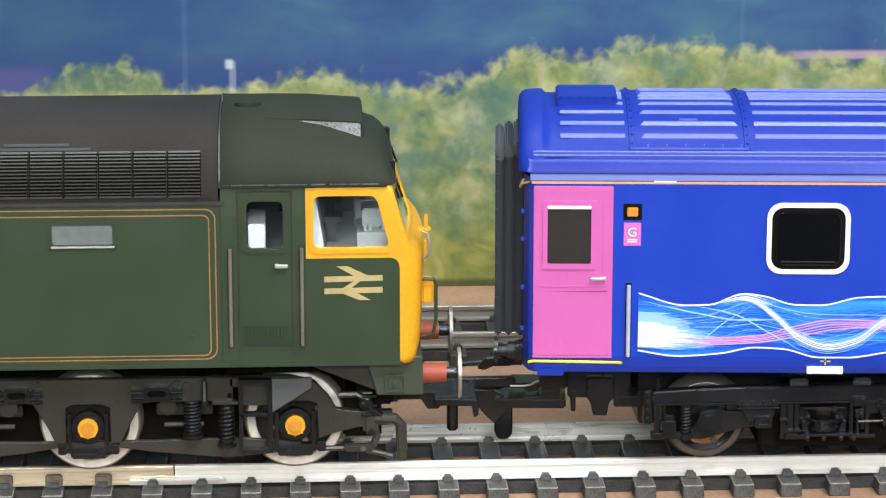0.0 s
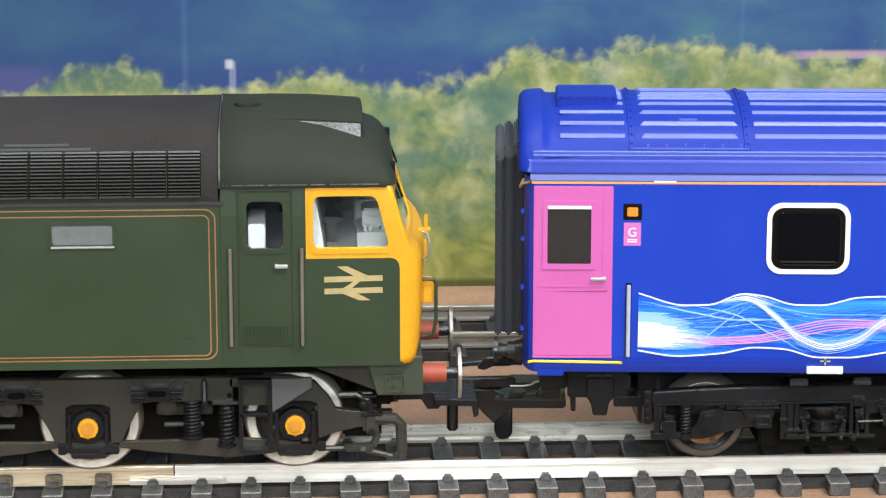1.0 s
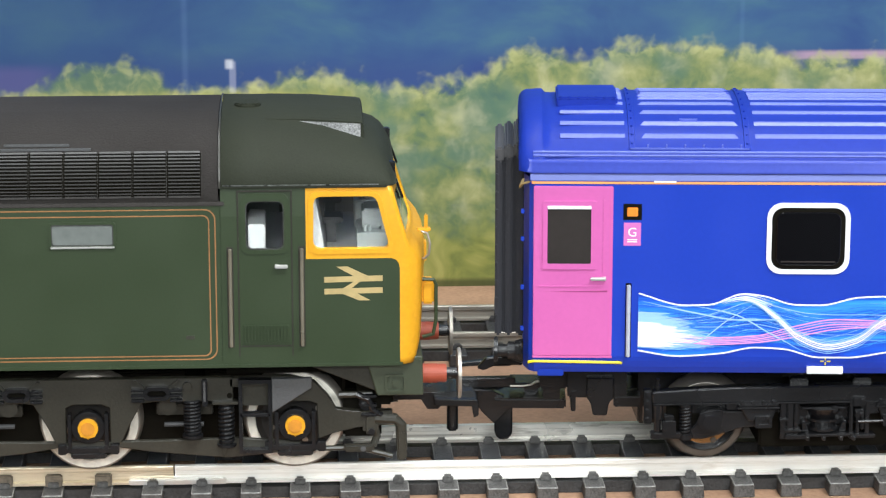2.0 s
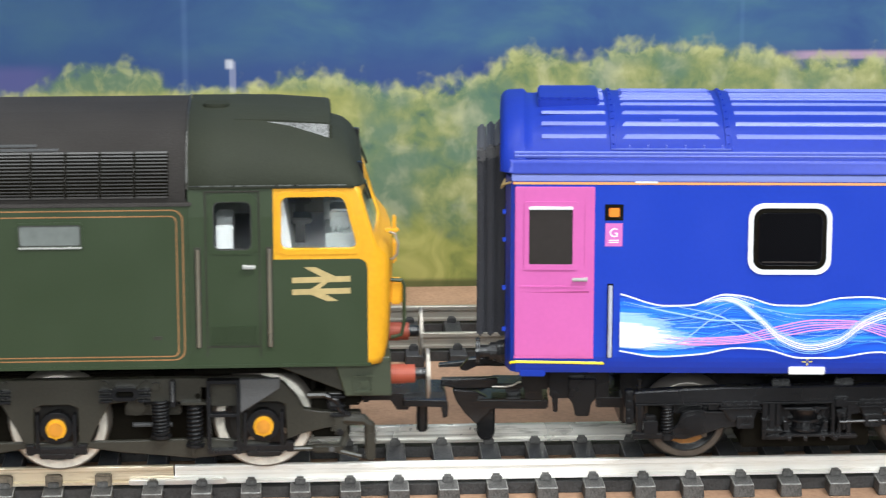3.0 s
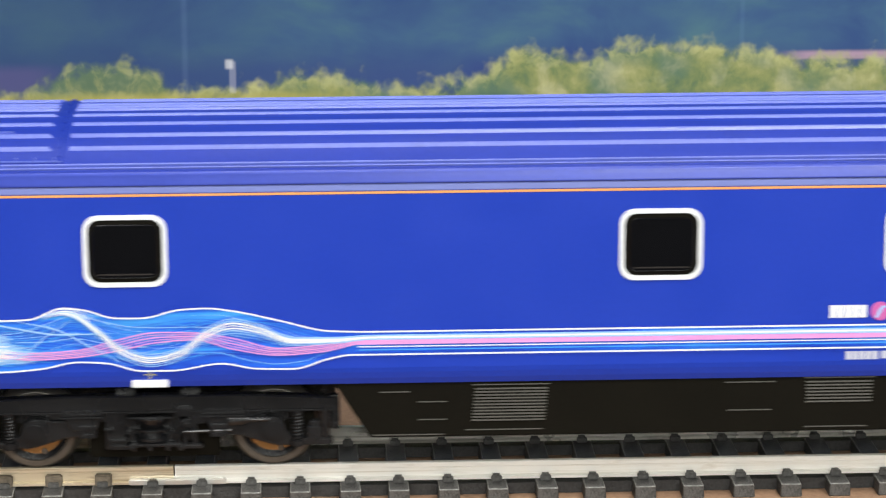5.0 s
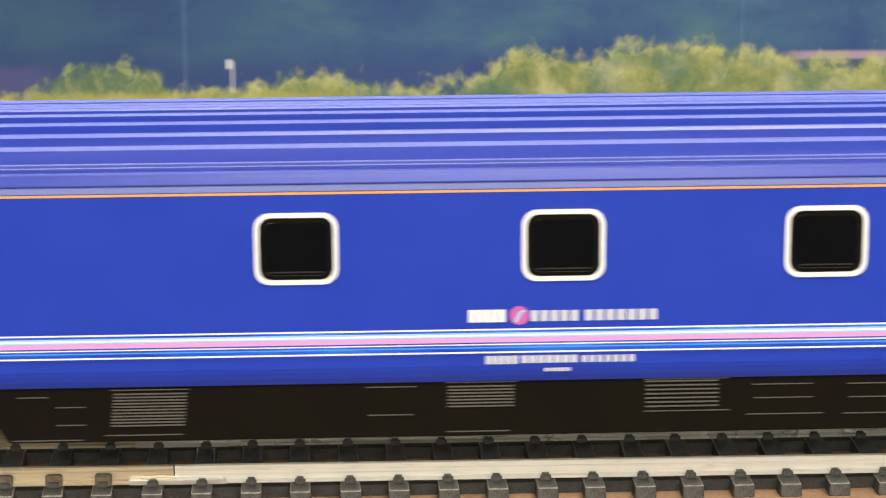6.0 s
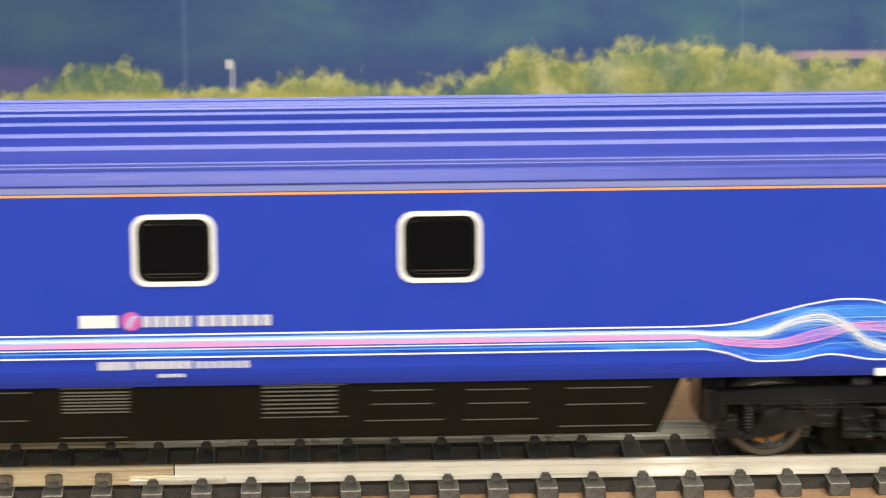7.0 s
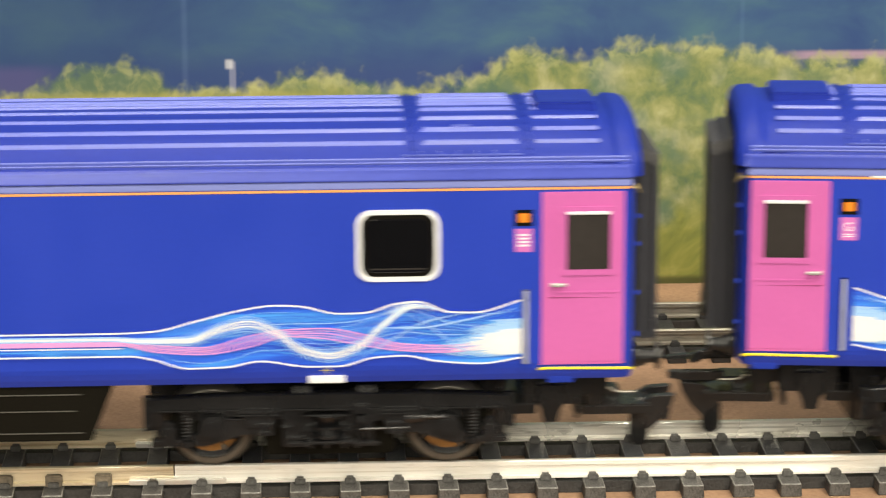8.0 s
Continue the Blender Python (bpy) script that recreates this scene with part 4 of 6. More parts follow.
    for o, w, m in ((0.1, 0.34, M_SKY3), (0.0, 0.12, M_WHITE), (0.28, 0.13, M_WHITE), (-0.3, 0.08, M_WHITE), (0.5, 0.07, M_WHITE)):
        line(((26.5, 24.2 - o), (31.4, 25.45 - o), (36.5, 23.9 - o * 1.5)), w, m, 28 + abs(o), 35.5 - o, True)
    # dots
    bm = bmesh.new()
    for i in range(46):
        for j in range(8):
            x, z = 22 + i * 0.44, 19.3 + j * 0.46 + 0.5 * math.sin(i * 0.14)
            w = 0.075
            v = [bm.verts.new((f(x + dx), SIDE - 0.11, z + dz)) for dx, dz in ((-w, -w), (w, -w), (w, w), (-w, w))]
            bm.faces.new(v)
    part("wave_dots", bm, M_SKY2, body)
    y -= 0.01
    line(up, 0.115, M_WHITE)
    line(dn, 0.115, M_WHITE)
    for z, w, m in ((21.35, 0.07, M_SKY3), (20.35, 0.3, M_PINKLINE), (19.75, 0.08, M_WHITE), (19.3, 0.1, M_SKY2)):
        line(((16, z), (150, z)), w, m, 72)
    return body


def letter_bars(parent, material, x0, x1, z0, z1, n, gap=0.22):
    """A word that cannot stand as letters: plain bars of its size."""
    w = (x1 - x0) / n
    for i in range(n):
        box_part("title_bar", x0 + i * w, x0 + (i + 1) * w - w * gap, SIDE - 0.09, SIDE - 0.03, z0, z1, material, parent)


def sleeping_coach():
    th = empty("sleeping_coach", "blue sleeping coach with pink end doors, ribbed roof and black underframe", "railway coach", "coaches of the train")
    bm = bmesh.new()
    plan = [(1.9, -18), (294.1, -18), (294.9, -17.2), (295.6, -14.5), (295.6, 14.5), (294.9, 17.2), (294.1, 18), (1.9, 18), (1.1, 17.2), (0.4, 14.5), (0.4, -14.5), (1.1, -17.2)]
    rings = [[bm.verts.new((x, y * k, z)) for x, y in plan] for z, k in ((14.1, 0.955), (15.0, 0.978), (15.9, 0.993), (16.6, 1.0), (42.3, 1.0))]
    for lo, hi in zip(rings, rings[1:]):
        for i in range(len(plan)):
            j = (i + 1) % len(plan)
            bm.faces.new((lo[i], lo[j], hi[j], hi[i]))
    bm.faces.new(rings[0][::-1])
    bm.faces.new(rings[-1])
    for e in (0, 1):
        for z in (20, 26, 33, 37):
            x = COACH_L - 0.2 if e else 0.2
            add_box(bm, x - 0.25, x + 0.25, -16.9, -16.3, z, z + 0.6, 0.05)
    body = part("body", bm, M_BLUE, th, "smooth deep blue coach sides")
    # cantrail: gap shade as a dark strip, ledge highlight as a pale one, orange line
    box_part("groove", 1.2, 294.8, -17.95, 17.95, 42.3, 43.05, M_GROOVE, th)
    # lip in a paler blue, so the low sheen is part of its colour
    for sgn in (-1, 1):
        lip = [(17.72, 44.9), (17.8, 44.4), (17.95, 43.9), (18.2, 43.4), (18.3, 43.15), (18.25, 43.0), (17.6, 43.0)]
        n = len(lip)
        ends = [(0.2, 0.93), (1.6, 1.0), (294.4, 1.0), (295.8, 0.93)]
        verts = [(x, sgn * y * k, z) for x, k in ends for y, z in lip]
        faces = [(i * n + j, i * n + (j + 1) % n, (i + 1) * n + (j + 1) % n, (i + 1) * n + j) for i in range(3) for j in range(n)]
        mesh("gutter", verts, faces + [tuple(range(n)), tuple(range(3 * n, 4 * n))], M_GUTTER, th, "flared lower edge of the blue roof, sheen in its paler colour", True)
    box_part("lit_ledge_strip", 1.2, 294.8, -18.12, 18.12, 41.95, 42.92, M_LILAC, th, "ledge under the roof, its highlight painted pale", 0.1)
    box_part("orange_line", 1.4, 294.6, -18.06, 18.06, 41.52, 41.86, M_ORANGELINE, th, "thin orange line under the roof")
    box_part("white_spot", 18.4, 21.5, -18.1, -18.0, 41.75, 42.0, M_WHITE, th)
    coach_roof(th)
    for x0 in (34.1, 108.3, 145.4, 182.2, 256.4):
        coach_window(th, x0, x0 + 11.9)
    coach_door(th, 1.7, 12.8, False)
    coach_door(th, 282.3, 293.8, True)
    for x0, mir in ((14.2, False), (278.5, True)):
        box_part("light_surround", x0, x0 + 2.6, SIDE - 0.06, SIDE, 36.4, 38.7, M_SKIRT, th)
        box_part("door_light", x0 + 0.55, x0 + 2.05, SIDE - 0.2, SIDE, 36.9, 38.2, M_ORANGE, th, "orange door light in a black square", 0.1)
        sign = box_part("class_sign", x0 + 0.1, x0 + 2.5, SIDE - 0.05, SIDE, 32.7, 36.0, M_SIGN, th, "pink sign with a white letter")
        if not mir:
            cu = bpy.data.curves.new("letter", "FONT")
            cu.body, cu.size, cu.extrude, cu.align_x = "G", 1.8 * MM, 0.02 * MM, "CENTER"
            tmp = bpy.data.objects.new("letter", cu)
            scene.collection.objects.link(tmp)
            bpy.context.view_layer.update()
            me = bpy.data.meshes.new_from_object(tmp.evaluated_get(bpy.context.evaluated_depsgraph_get()))
            bpy.data.objects.remove(tmp)
            me.materials.clear()
            me.materials.append(M_WHITE)
            ob = new("letter", me)
            ob.parent = sign
            ob.matrix_basis = pose((x0 + 1.3) * MM, (SIDE - 0.08) * MM, 34.05 * MM, 90, 0, 0)
        for z in (33.5, 33.2) if not mir else (35, 34.5, 34, 33.5):
            box_part("sign_bar", x0 + 0.6, x0 + 2.0, SIDE - 0.09, SIDE - 0.05, z, z + (0.14 if not mir else 0.25), M_WHITE, sign)
        rx = 15.1 if not mir else 280.1
        # flat dark strip painted as the handrail's shadow on the side
        bm = bmesh.new()
        add_box(bm, rx - 0.42, rx + 0.42, SIDE - 0.03, SIDE, 16.5, 27.3)
        rail_bed = part("rail_shade", bm, M_SKIRT if not mir else M_GREYLINE, th)
        bm = bmesh.new()
        add_cyl(bm, (rx, SIDE - 0.45, 16.7), "z", 0.3, 10.4, 12, bevel=0.05)
        for z in (17, 26.6):
            add_box(bm, rx - 0.15, rx + 0.15, SIDE - 0.45, SIDE, z - 0.2, z + 0.2)
        part("grab_rail", bm, M_SILVERRAIL, th, "thin silver vertical handrail")
        sx = (0.9, 14.2) if not mir else (281.8, 295.1)
        bm = bmesh.new()
        add_tube(bm, [(sx[0] + 0.2, SIDE + 0.6, 15.5), (sx[0] + 0.3, SIDE - 0.5, 15.9), (sx[0] + 1, SIDE - 0.7, 16.05), (sx[1] - 0.3, SIDE - 0.7, 15.9), (sx[1], SIDE - 0.2, 15.7)], 0.2)
        part("step_edge", bm, M_LIP, th, "yellow painted step edge below the door")
        bm = bmesh.new()
        add_box(bm, sx[0] + 1.5, sx[0] + 5.2, SIDE + 0.6, SIDE + 3, 13.5, 14.6, 0.15)
        part("step_board", bm, M_BLUE, th)
        wave(th, mir)
        px = 40.3 if not mir else 249.6
        plate = box_part("data_plate", px + 0.1, px + 5.2, SIDE - 0.12, SIDE + 0.9, 14.2, 15.25, M_FRAME, th, "white plate at the lower edge", 0.1)
        for dx, dz, w, h in ((1.95, 15.98, 0.5, 0.13), (2.9, 15.98, 0.5, 0.13), (2.6, 15.5, 0.15, 0.36), (2.6, 16.2, 0.15, 0.36)):
            box_part("plate_mark", px + dx, px + dx + w, SIDE - 0.05, SIDE + 0.4, dz, dz + h, M_LIP, plate)
    # lettering as plain bars, with the round emblem
    letter_bars(th, M_WHITE, 138.1, 143.4, 22.9, 24.7, 5, 0.12)
    letter_bars(th, M_LETTER, 146.8, 153.8, 22.95, 24.5, 5)
    letter_bars(th, M_LETTER, 154.4, 164.9, 22.95, 24.5, 7)
    bm = bmesh.new()
    add_cyl(bm, (145.2, SIDE - 0.09, 23.8), "y", 1.35, 0.1, 32)
    emblem = part("emblem", bm, M_PINK, th, "round pink emblem with a pale stroke")
    bm = bmesh.new()
    add_prism(bm, [(144.5, 22.9), (144.9, 22.8), (145.6, 24.2), (146.3, 24.5), (145.5, 24.6), (145.0, 24.1)], SIDE - 0.14, SIDE - 0.08)
    part("stroke", bm, M_SKY3, emblem)
    letter_bars(th, M_LETTER, 140.5, 145.2, 16.8, 18.0, 5, 0.15)
    letter_bars(th, M_LETTER, 145.5, 153.6, 16.9, 18.0, 7, 0.15)
    letter_bars(th, M_LETTER, 154.0, 161.8, 16.9, 17.9, 7, 0.3)
    letter_bars(th, M_LETTER, 148.8, 152.6, 15.65, 16.15, 5)
    # underframe: skirt with its vents and seams
    bm = bmesh.new()
    add_prism(bm, [(68.3, 14.5), (222.6, 14.5), (219.2, 6.0), (73.6, 6.0)], -16.9, 16.9, 0.2)
    skirt = part("skirt", bm, M_SKIRT, th, "plain black equipment skirt with vents")
    sy = -16.96

    def vent(x0, x1, z0, z1, n, lean=0.0):
        bm = bmesh.new()
        for i in range(n):
            z = z1 - (z1 - z0) * i / (n - 1)
            q = lean * i / (n - 1)
            add_box(bm, x0 - q, x1 - q, sy - 0.1, sy + 0.1, z - 0.09, z + 0.09)
        part("vent", bm, M_GREYLINE, skirt, "row of fine grey vent edges")

    vent(88.4, 98.7, 8.4, 13.0, 11, 0.5)
    vent(135.2, 144.6, 10.4, 13.3, 7)
    vent(163.2, 173.6, 9.9, 13.6, 7)
    for x0, x1, z in ((75, 79.2, 12.7), (80.3, 84.4, 11.2), (80.4, 84.4, 8.6), (74, 84, 6.4), (123.7, 130.8, 13.4), (124, 130.3, 9.3), (88, 99, 13.6), (87, 98, 7.0), (163, 175, 13.9), (163, 175.2, 9.2), (135, 145, 13.9), (135, 144, 6.7), (178.4, 187, 12.9), (178.6, 187, 10.9), (177.6, 188.6, 8.5), (192, 200.6, 12.8), (192.2, 200.6, 10.8), (191.4, 202, 8.4), (206, 217.8, 12.8), (206, 217, 10.4), (205, 218, 7.2)):
        bm = bmesh.new()
        add_box(bm, x0, x1, sy - 0.06, sy + 0.1, z - 0.06, z + 0.06)
        part("seam", bm, M_GREYLINE, skirt)
    # ends: gangway, buffers, coupling
    for e in (0, 1):
        f = (lambda x: COACH_L - x) if e else (lambda x: x)
        bm = bmesh.new()
        for i, (xa, xb, hw, zt) in enumerate(((-3.7, -2.7, 8.8, 44.2), (-2.7, -2.2, 8.0, 43.4), (-2.2, -1.2, 8.7, 45.2), (-1.2, -0.6, 8.0, 44.5), (-0.6, 0.6, 8.9, 45.3))):
            add_box(bm, *sorted((f(xa), f(xb))), -hw, hw, 17.0, zt, 0.3)
        for i in range(10):
            add_cyl(bm, (f(-3.2) - 0.25, -9.0, 20 + i * 2.6), "y", 0.2, 0.4, 8)
        gang = part("gangway", bm, M_GANG, th, "dark grey folded gangway with rivets")
        for xa, xb, hw, zt in ((-3.75, -2.45, 8.85, 44.7), (-2.4, -1.1, 8.75, 45.1), (-1.05, 0.5, 8.95, 45.4)):
            box_part("gangway_top", *sorted((f(xa), f(xb))), -hw - 0.05, hw + 0.05, zt - 2.2, zt + 0.08, M_GANGTOP, gang, "lighter grey gangway top", 0.35)
        bm = bmesh.new()
        pts = [(f(1.6), -17.4, 41.8), (f(0.2), -16.4, 41.2), (f(-0.2), -15.2, 40.4), (f(0.3), -14.6, 41.5)]
        add_tube(bm, pts, 0.18)
        part("end_pipe", bm, M_GOLD, th)
        for y in (-11.4, 11.4):
            bm = bmesh.new()
            add_cyl(bm, (min(f(-3.2), f(-1.0)), y, 15.5), "x", 0.95, 2.2, 20)
            add_cyl(bm, (min(f(-1.9), f(-0.7)), y, 15.5), "x", 1.35, 1.2, 20, bevel=0.15)
            ring = [(f(-0.8), 1.5), (f(0.2), 1.75), (f(0.8), 2.1)]
            for (xa, ra), (xb, rb) in zip(ring, ring[1:]):
                lo, hi = ((xa, ra), (xb, rb)) if xa < xb else ((xb, rb), (xa, ra))
                add_cyl(bm, (lo[0], y, 15.5), "x", lo[1], hi[0] - lo[0], 20, hi[1])
            buf = part("buffer", bm, M_BLACK, th, "black round buffer")
            cyl_part("buffer_head", (min(f(-3.8), f(-3.2)), y, 15.6), "x", 2.05, 0.6, M_BLACK, buf, seg=32, bevel=0.2)
        bm = bmesh.new()
        add_box(bm, *sorted((f(6.9), f(15.5))), -9.5, 9.5, 7.9, 14.4, 0.25)
        add_box(bm, *sorted((f(7.4), f(8.1))), -9.7, 9.7, 5.9, 9.0, 0.12)
        add_box(bm, *sorted((f(13.6), f(17.4))), -9.6, 9.6, 6.6, 8.2, 0.15)
        mount = part("coupling", bm, M_BLACK, th, "black plastic hook coupling on its mount")
        bm = bmesh.new()
        add_prism(bm, [(f(x), z) for x, z in ((9.6, 11.2), (13.6, 11.2), (13.6, 8.2), (12.9, 7.4), (12.6, 5.5), (10.6, 5.5), (10.2, 7.4), (9.6, 8.2))][:: -1 if not e else 1], -10.4, 10.4, 0.2)
        part("mount_rib", bm, M_BLACK, mount)
        box_part("pocket", *sorted((f(2.9), f(7.0))), -6, 6, 8.2, 14.4, M_BLACK, mount, "", 0.25)
        box_part("pocket_cheek", *sorted((f(3.4), f(5.9))), -5.2, 5.2, 6.4, 8.4, M_BLACK, mount, "", 0.2)
        box_part("pivot_post", *sorted((f(0.6), f(2.8))), -2.2, 2.2, 6.2, 7.8, M_BLACK, mount, "", 0.3)
        box_part("draw_bar", *sorted((f(-3.6), f(6.8))), -4.4, 3.0, 4.7, 6.2, M_BLACK, mount, "", 0.25)
        # curved shoe that runs down to the dropper
        shoe = [(-7.3, 7.3), (-3.9, 7.1), (-2.2, 6.2), (-1.2, 5.6), (-1.2, 4.6), (-3.7, 2.0), (-5.6, 3.9), (-6.8, 5.8)]
        for ya in (-3.4, 1.4):
            bm = bmesh.new()
            add_prism(bm, [(f(x), z) for x, z in shoe][:: -1 if not e else 1], ya, ya + 1.4, 0.14)
            part("hook_cheek", bm, M_BLACK, mount)
        bm = bmesh.new()
        tail = [(-3.7, 6.1), (-1.0, 6.1), (-1.0, -0.1), (-1.4, -0.95), (-2.0, -1.25), (-2.8, -1.25), (-3.3, -0.95), (-3.7, -0.1)]
        add_prism(bm, [(f(x), z) for x, z in tail][:: -1 if not e else 1], -0.9, 0.9, 0.25)
        part("drop_arm", bm, M_BLACK, mount)
        # steel line added as the highlight along the hook arm's edge
        bm = bmesh.new()
        add_tube(bm, [(f(x), -2.9, z) for x, z in ((-1.4, 7.7), (0.6, 7.7), (1.6, 7.9), (2.4, 8.4), (3.8, 8.5))], 0.17, 8)
        part("hook_edge_glint", bm, M_DULLSTEEL, mount, "thin steel line for the bright edge of the hook arm")
        bm = bmesh.new()
        if not e:
            add_prism(bm, [(-9.0, 7.7), (-9.0, 8.7), (-0.6, 8.9), (-0.6, 7.4), (-6.4, 7.2)], -2.6, -1.2, 0.16)
            add_prism(bm, [(-9.4, 9.4), (-9.4, 9.9), (-1.0, 10.9), (-1.0, 9.7)], 1.2, 2.4, 0.12)
            add_box(bm, -1.6, 3.2, -2.4, 2.4, 7.2, 8.0, 0.2)
            part("hook_arm", bm, M_BLACK, mount)
            bm = bmesh.new()
            add_prism(bm, [(-6.3, 11.1), (-5.0, 12.7), (-2.0, 13.1), (0.4, 12.9), (0.4, 11.6), (-3.4, 11.7), (-5.2, 10.8)], -5.6, -4.4, 0.2)
            part("loop_bar", bm, M_BLACK, mount)
        else:
            add_tube(bm, [(f(-2), -2, 6.2), (f(-5.2), -2, 6.0), (f(-6.3), -2, 4.6), (f(-6.0), -2, 3.2)], 0.6)
            part("loop_bar", bm, M_BLACK, mount)
    coach_bogie(th, 42.8)
    coach_bogie(th, 252.6)
    return th


# ---- the locomotive ----
M_LINING = mat("tan_lining", (0.30, 0.14, 0.05), 0.5, var=0.2)
M_PALEGREY = mat("cab_grey", (0.20, 0.20, 0.195), 0.5, var=0.08)
M_RIM = mat("dark_window_rim", (0.10, 0.10, 0.095), 0.3, 0.5, var=0.5, grain=1800, bump=0.3)
M_SEAT = mat("seat_dark", (0.05, 0.05, 0.052), 0.5, var=0.15)
M_SCREEN = mat("cab_white", (0.34, 0.35, 0.36), 0.5, var=0.06)
M_CABFLOOR = mat("cab_floor_grey", (0.42, 0.42, 0.42), 0.5, var=0.1)
M_DESK = mat("desk_grey", (0.27, 0.29, 0.29), 0.42, var=0.12)
M_SPARKLE = mat("paint_edge_glints", (0.12, 0.125, 0.12), 0.3, 0.2, var=0.95, grain=1800, bump=0.6, blotch=900)
M_OLIVE = mat("olive_beam", (0.043, 0.052, 0.030), 0.5, var=0.12, grain=2500, bump=0.06)
M_FROST = mat("frosted_pane", (0.15, 0.165, 0.155), 0.35, var=0.15, blotch=500)
M_MESHSILVER = mat("speckled_grille", (0.30, 0.30, 0.30), 0.5, 0.3, var=0.9, grain=4500, bump=0.6)
M_GREYSTEP = mat("step_grey", (0.075, 0.076, 0.078), 0.6, var=0.2, grain=3500, bump=0.3)
M_AXLE = mat("axle_orange", (0.58, 0.235, 0.02), 0.5, var=0.2)


def clear_pane():
    m = bpy.data.materials.new("clear_pane")
    m.use_nodes = True
    nt = m.node_tree
    b = nt.nodes["Principled BSDF"]
    b.inputs["Transmission Weight"].default_value, b.inputs["Roughness"].default_value, b.inputs["IOR"].default_value = 1.0, 0.03, 1.2
    b.inputs["Base Color"].default_value = (0.93, 0.96, 0.95, 1)
    return m


M_CLEAR = clear_pane()
LS = -18.0


def soft_poly(pts, r):
    """Polygon with rounded corners."""
    res = []
    for i, p in enumerate(pts):
        p = Vector(p)
        a, c = Vector(pts[i - 1]), Vector(pts[(i + 1) % len(pts)])
        a, c = p + (a - p).normalized() * r, p + (c - p).normalized() * r
        for k in range(6):
            t = k / 5
            q = a * (1 - t) ** 2 + p * 2 * t * (1 - t) + c * t * t
            res.append((q.x, q.y))
    return res


def loco_cab(parent):
    """Cab shell: rows of heights by stations round the plan, real openings for the side windows."""
    zs = [17.2, 18.2, 20, 24, 28, 31.4, 32.5, 33.2, 33.8, 34.4, 35.0, 35.8, 38.6, 41.4, 42.9]
    side = [-32.3, -29.2, -23.3, -20.6, -19.7, -15, -8.5]
    corner = ((16, -5.5), (18, -5.2), (20, -4.8), (24, -4.6), (31, -4.5), (32.6, -4.8), (33.4, -5.5), (34.2, -6.2), (36, -6.75), (43, -8.75))
    middle = ((16, -4.6), (18, -4.3), (24, -3.9), (31, -3.6), (32.6, -3.65), (33.4, -3.9), (34.0, -4.4), (34.5, -5.05), (35, -5.35), (42, -7.6), (43, -8.0))

    def plan(z):
        xc, xm = glide(corner, z), glide(middle, z)
        hw = 18.0 if z < 38 else 18.0 - 0.05 * (z - 38)
        k = min(1.0, max(0.0, (z - 32.5) / 1.9))
        xs = -7.6 * (1 - k) + (xc - 0.9) * k
        ry = 2.6 * (1 - k) + 0.7 * k
        last = -8.5 - 0.25 * max(0.0, z - 33.8)
        base = [(min(x, xs - 0.5), -hw) for x in side[:-1]] + [(min(last, xs - 0.3), -hw)]
        pts = base + [(xs, -hw + 0.02)]
        for q in range(1, 6):
            a = radians(90 * q / 5)
            pts.append((xs + (xc - xs) * math.sin(a), -hw + ry * (1 - math.cos(a))))
        pts += [(xc + (xm - xc) * 0.7, -9.5), (xm, -2.6)]
        return pts + [(x, -y) for x, y in pts[::-1]]

    rows = [plan(z) for z in zs]
    n = len(rows[0])
    me = bpy.data.meshes.new("cab")
    verts = [(x, y, z) for row, z in zip(rows, zs) for x, y in row]
    faces, idx, glass = [], [], []
    ns = len(side)
    for i in range(len(zs) - 1):
        zm = (zs[i] + zs[i + 1]) / 2
        for j in range(n - 1):
            xm = (rows[i][j][0] + rows[i][j + 1][0]) / 2
            jj = min(j, n - 2 - j)
            if 33.8 <= zm <= 41.4 and (jj == 1 or jj in (4, 5)):
                continue
            mi = 0
            if zm > 32.5 and xm > -20.6 or xm > -7.7:
                mi = 1
            if 35.8 < zm < 41.4 and jj in (ns + 5, ns + 6):
                glass.append((i, j))
                continue
            faces.append((i * n + j, i * n + j + 1, (i + 1) * n + j + 1, (i + 1) * n + j))
            idx.append(mi)
    me.from_pydata([Vector(v) * MM for v in verts], [], faces)
    for m in (M_GREEN, M_YELLOW):
        me.materials.append(m)
    for p, i in zip(me.polygons, idx):
        p.material_index = i
        p.use_smooth = abs(p.normal.y) < 0.995
    cab = new("cab", me)
    cab.parent = parent
    cab["label"] = "green cab with yellow front and window surround"
    sol = cab.modifiers.new("thickness", "SOLIDIFY")
    sol.thickness, sol.offset = 0.5 * MM, -1
    for half in (lambda j: j < n / 2, lambda j: j > n / 2):
        bm = bmesh.new()
        for i, j in glass:
            if half(j):
                c = [Vector(verts[q]) - Vector((0.25, 0, 0.1)) for q in (i * n + j, i * n + j + 1, (i + 1) * n + j + 1, (i + 1) * n + j)]
                o = [p + Vector((0.15, 0, 0)) for p in c]
                cv, ov = [bm.verts.new(p) for p in c], [bm.verts.new(p) for p in o]
                bm.faces.new(ov)
                bm.faces.new(cv[::-1])
        pane = part("windscreen", bm, M_CLEAR, cab, "clear sloping windscreen")
        pane.visible_shadow = False
    # rounded lower corner of the yellow
    for s in (-1, 1):
        y = s * 18.0
        bm = bmesh.new()
        outer = soft_poly([(-20.25, 42.05), (-10.35, 42.05), (-8.15, 33.2), (-20.25, 33.2)], 1.5)
        inner = soft_poly([(-19.5, 41.35), (-10.85, 41.35), (-8.95, 33.9), (-19.6, 33.9)], 1.1)
        add_frame(bm, outer, inner, y - s * 0.1, y + s * 0.16)
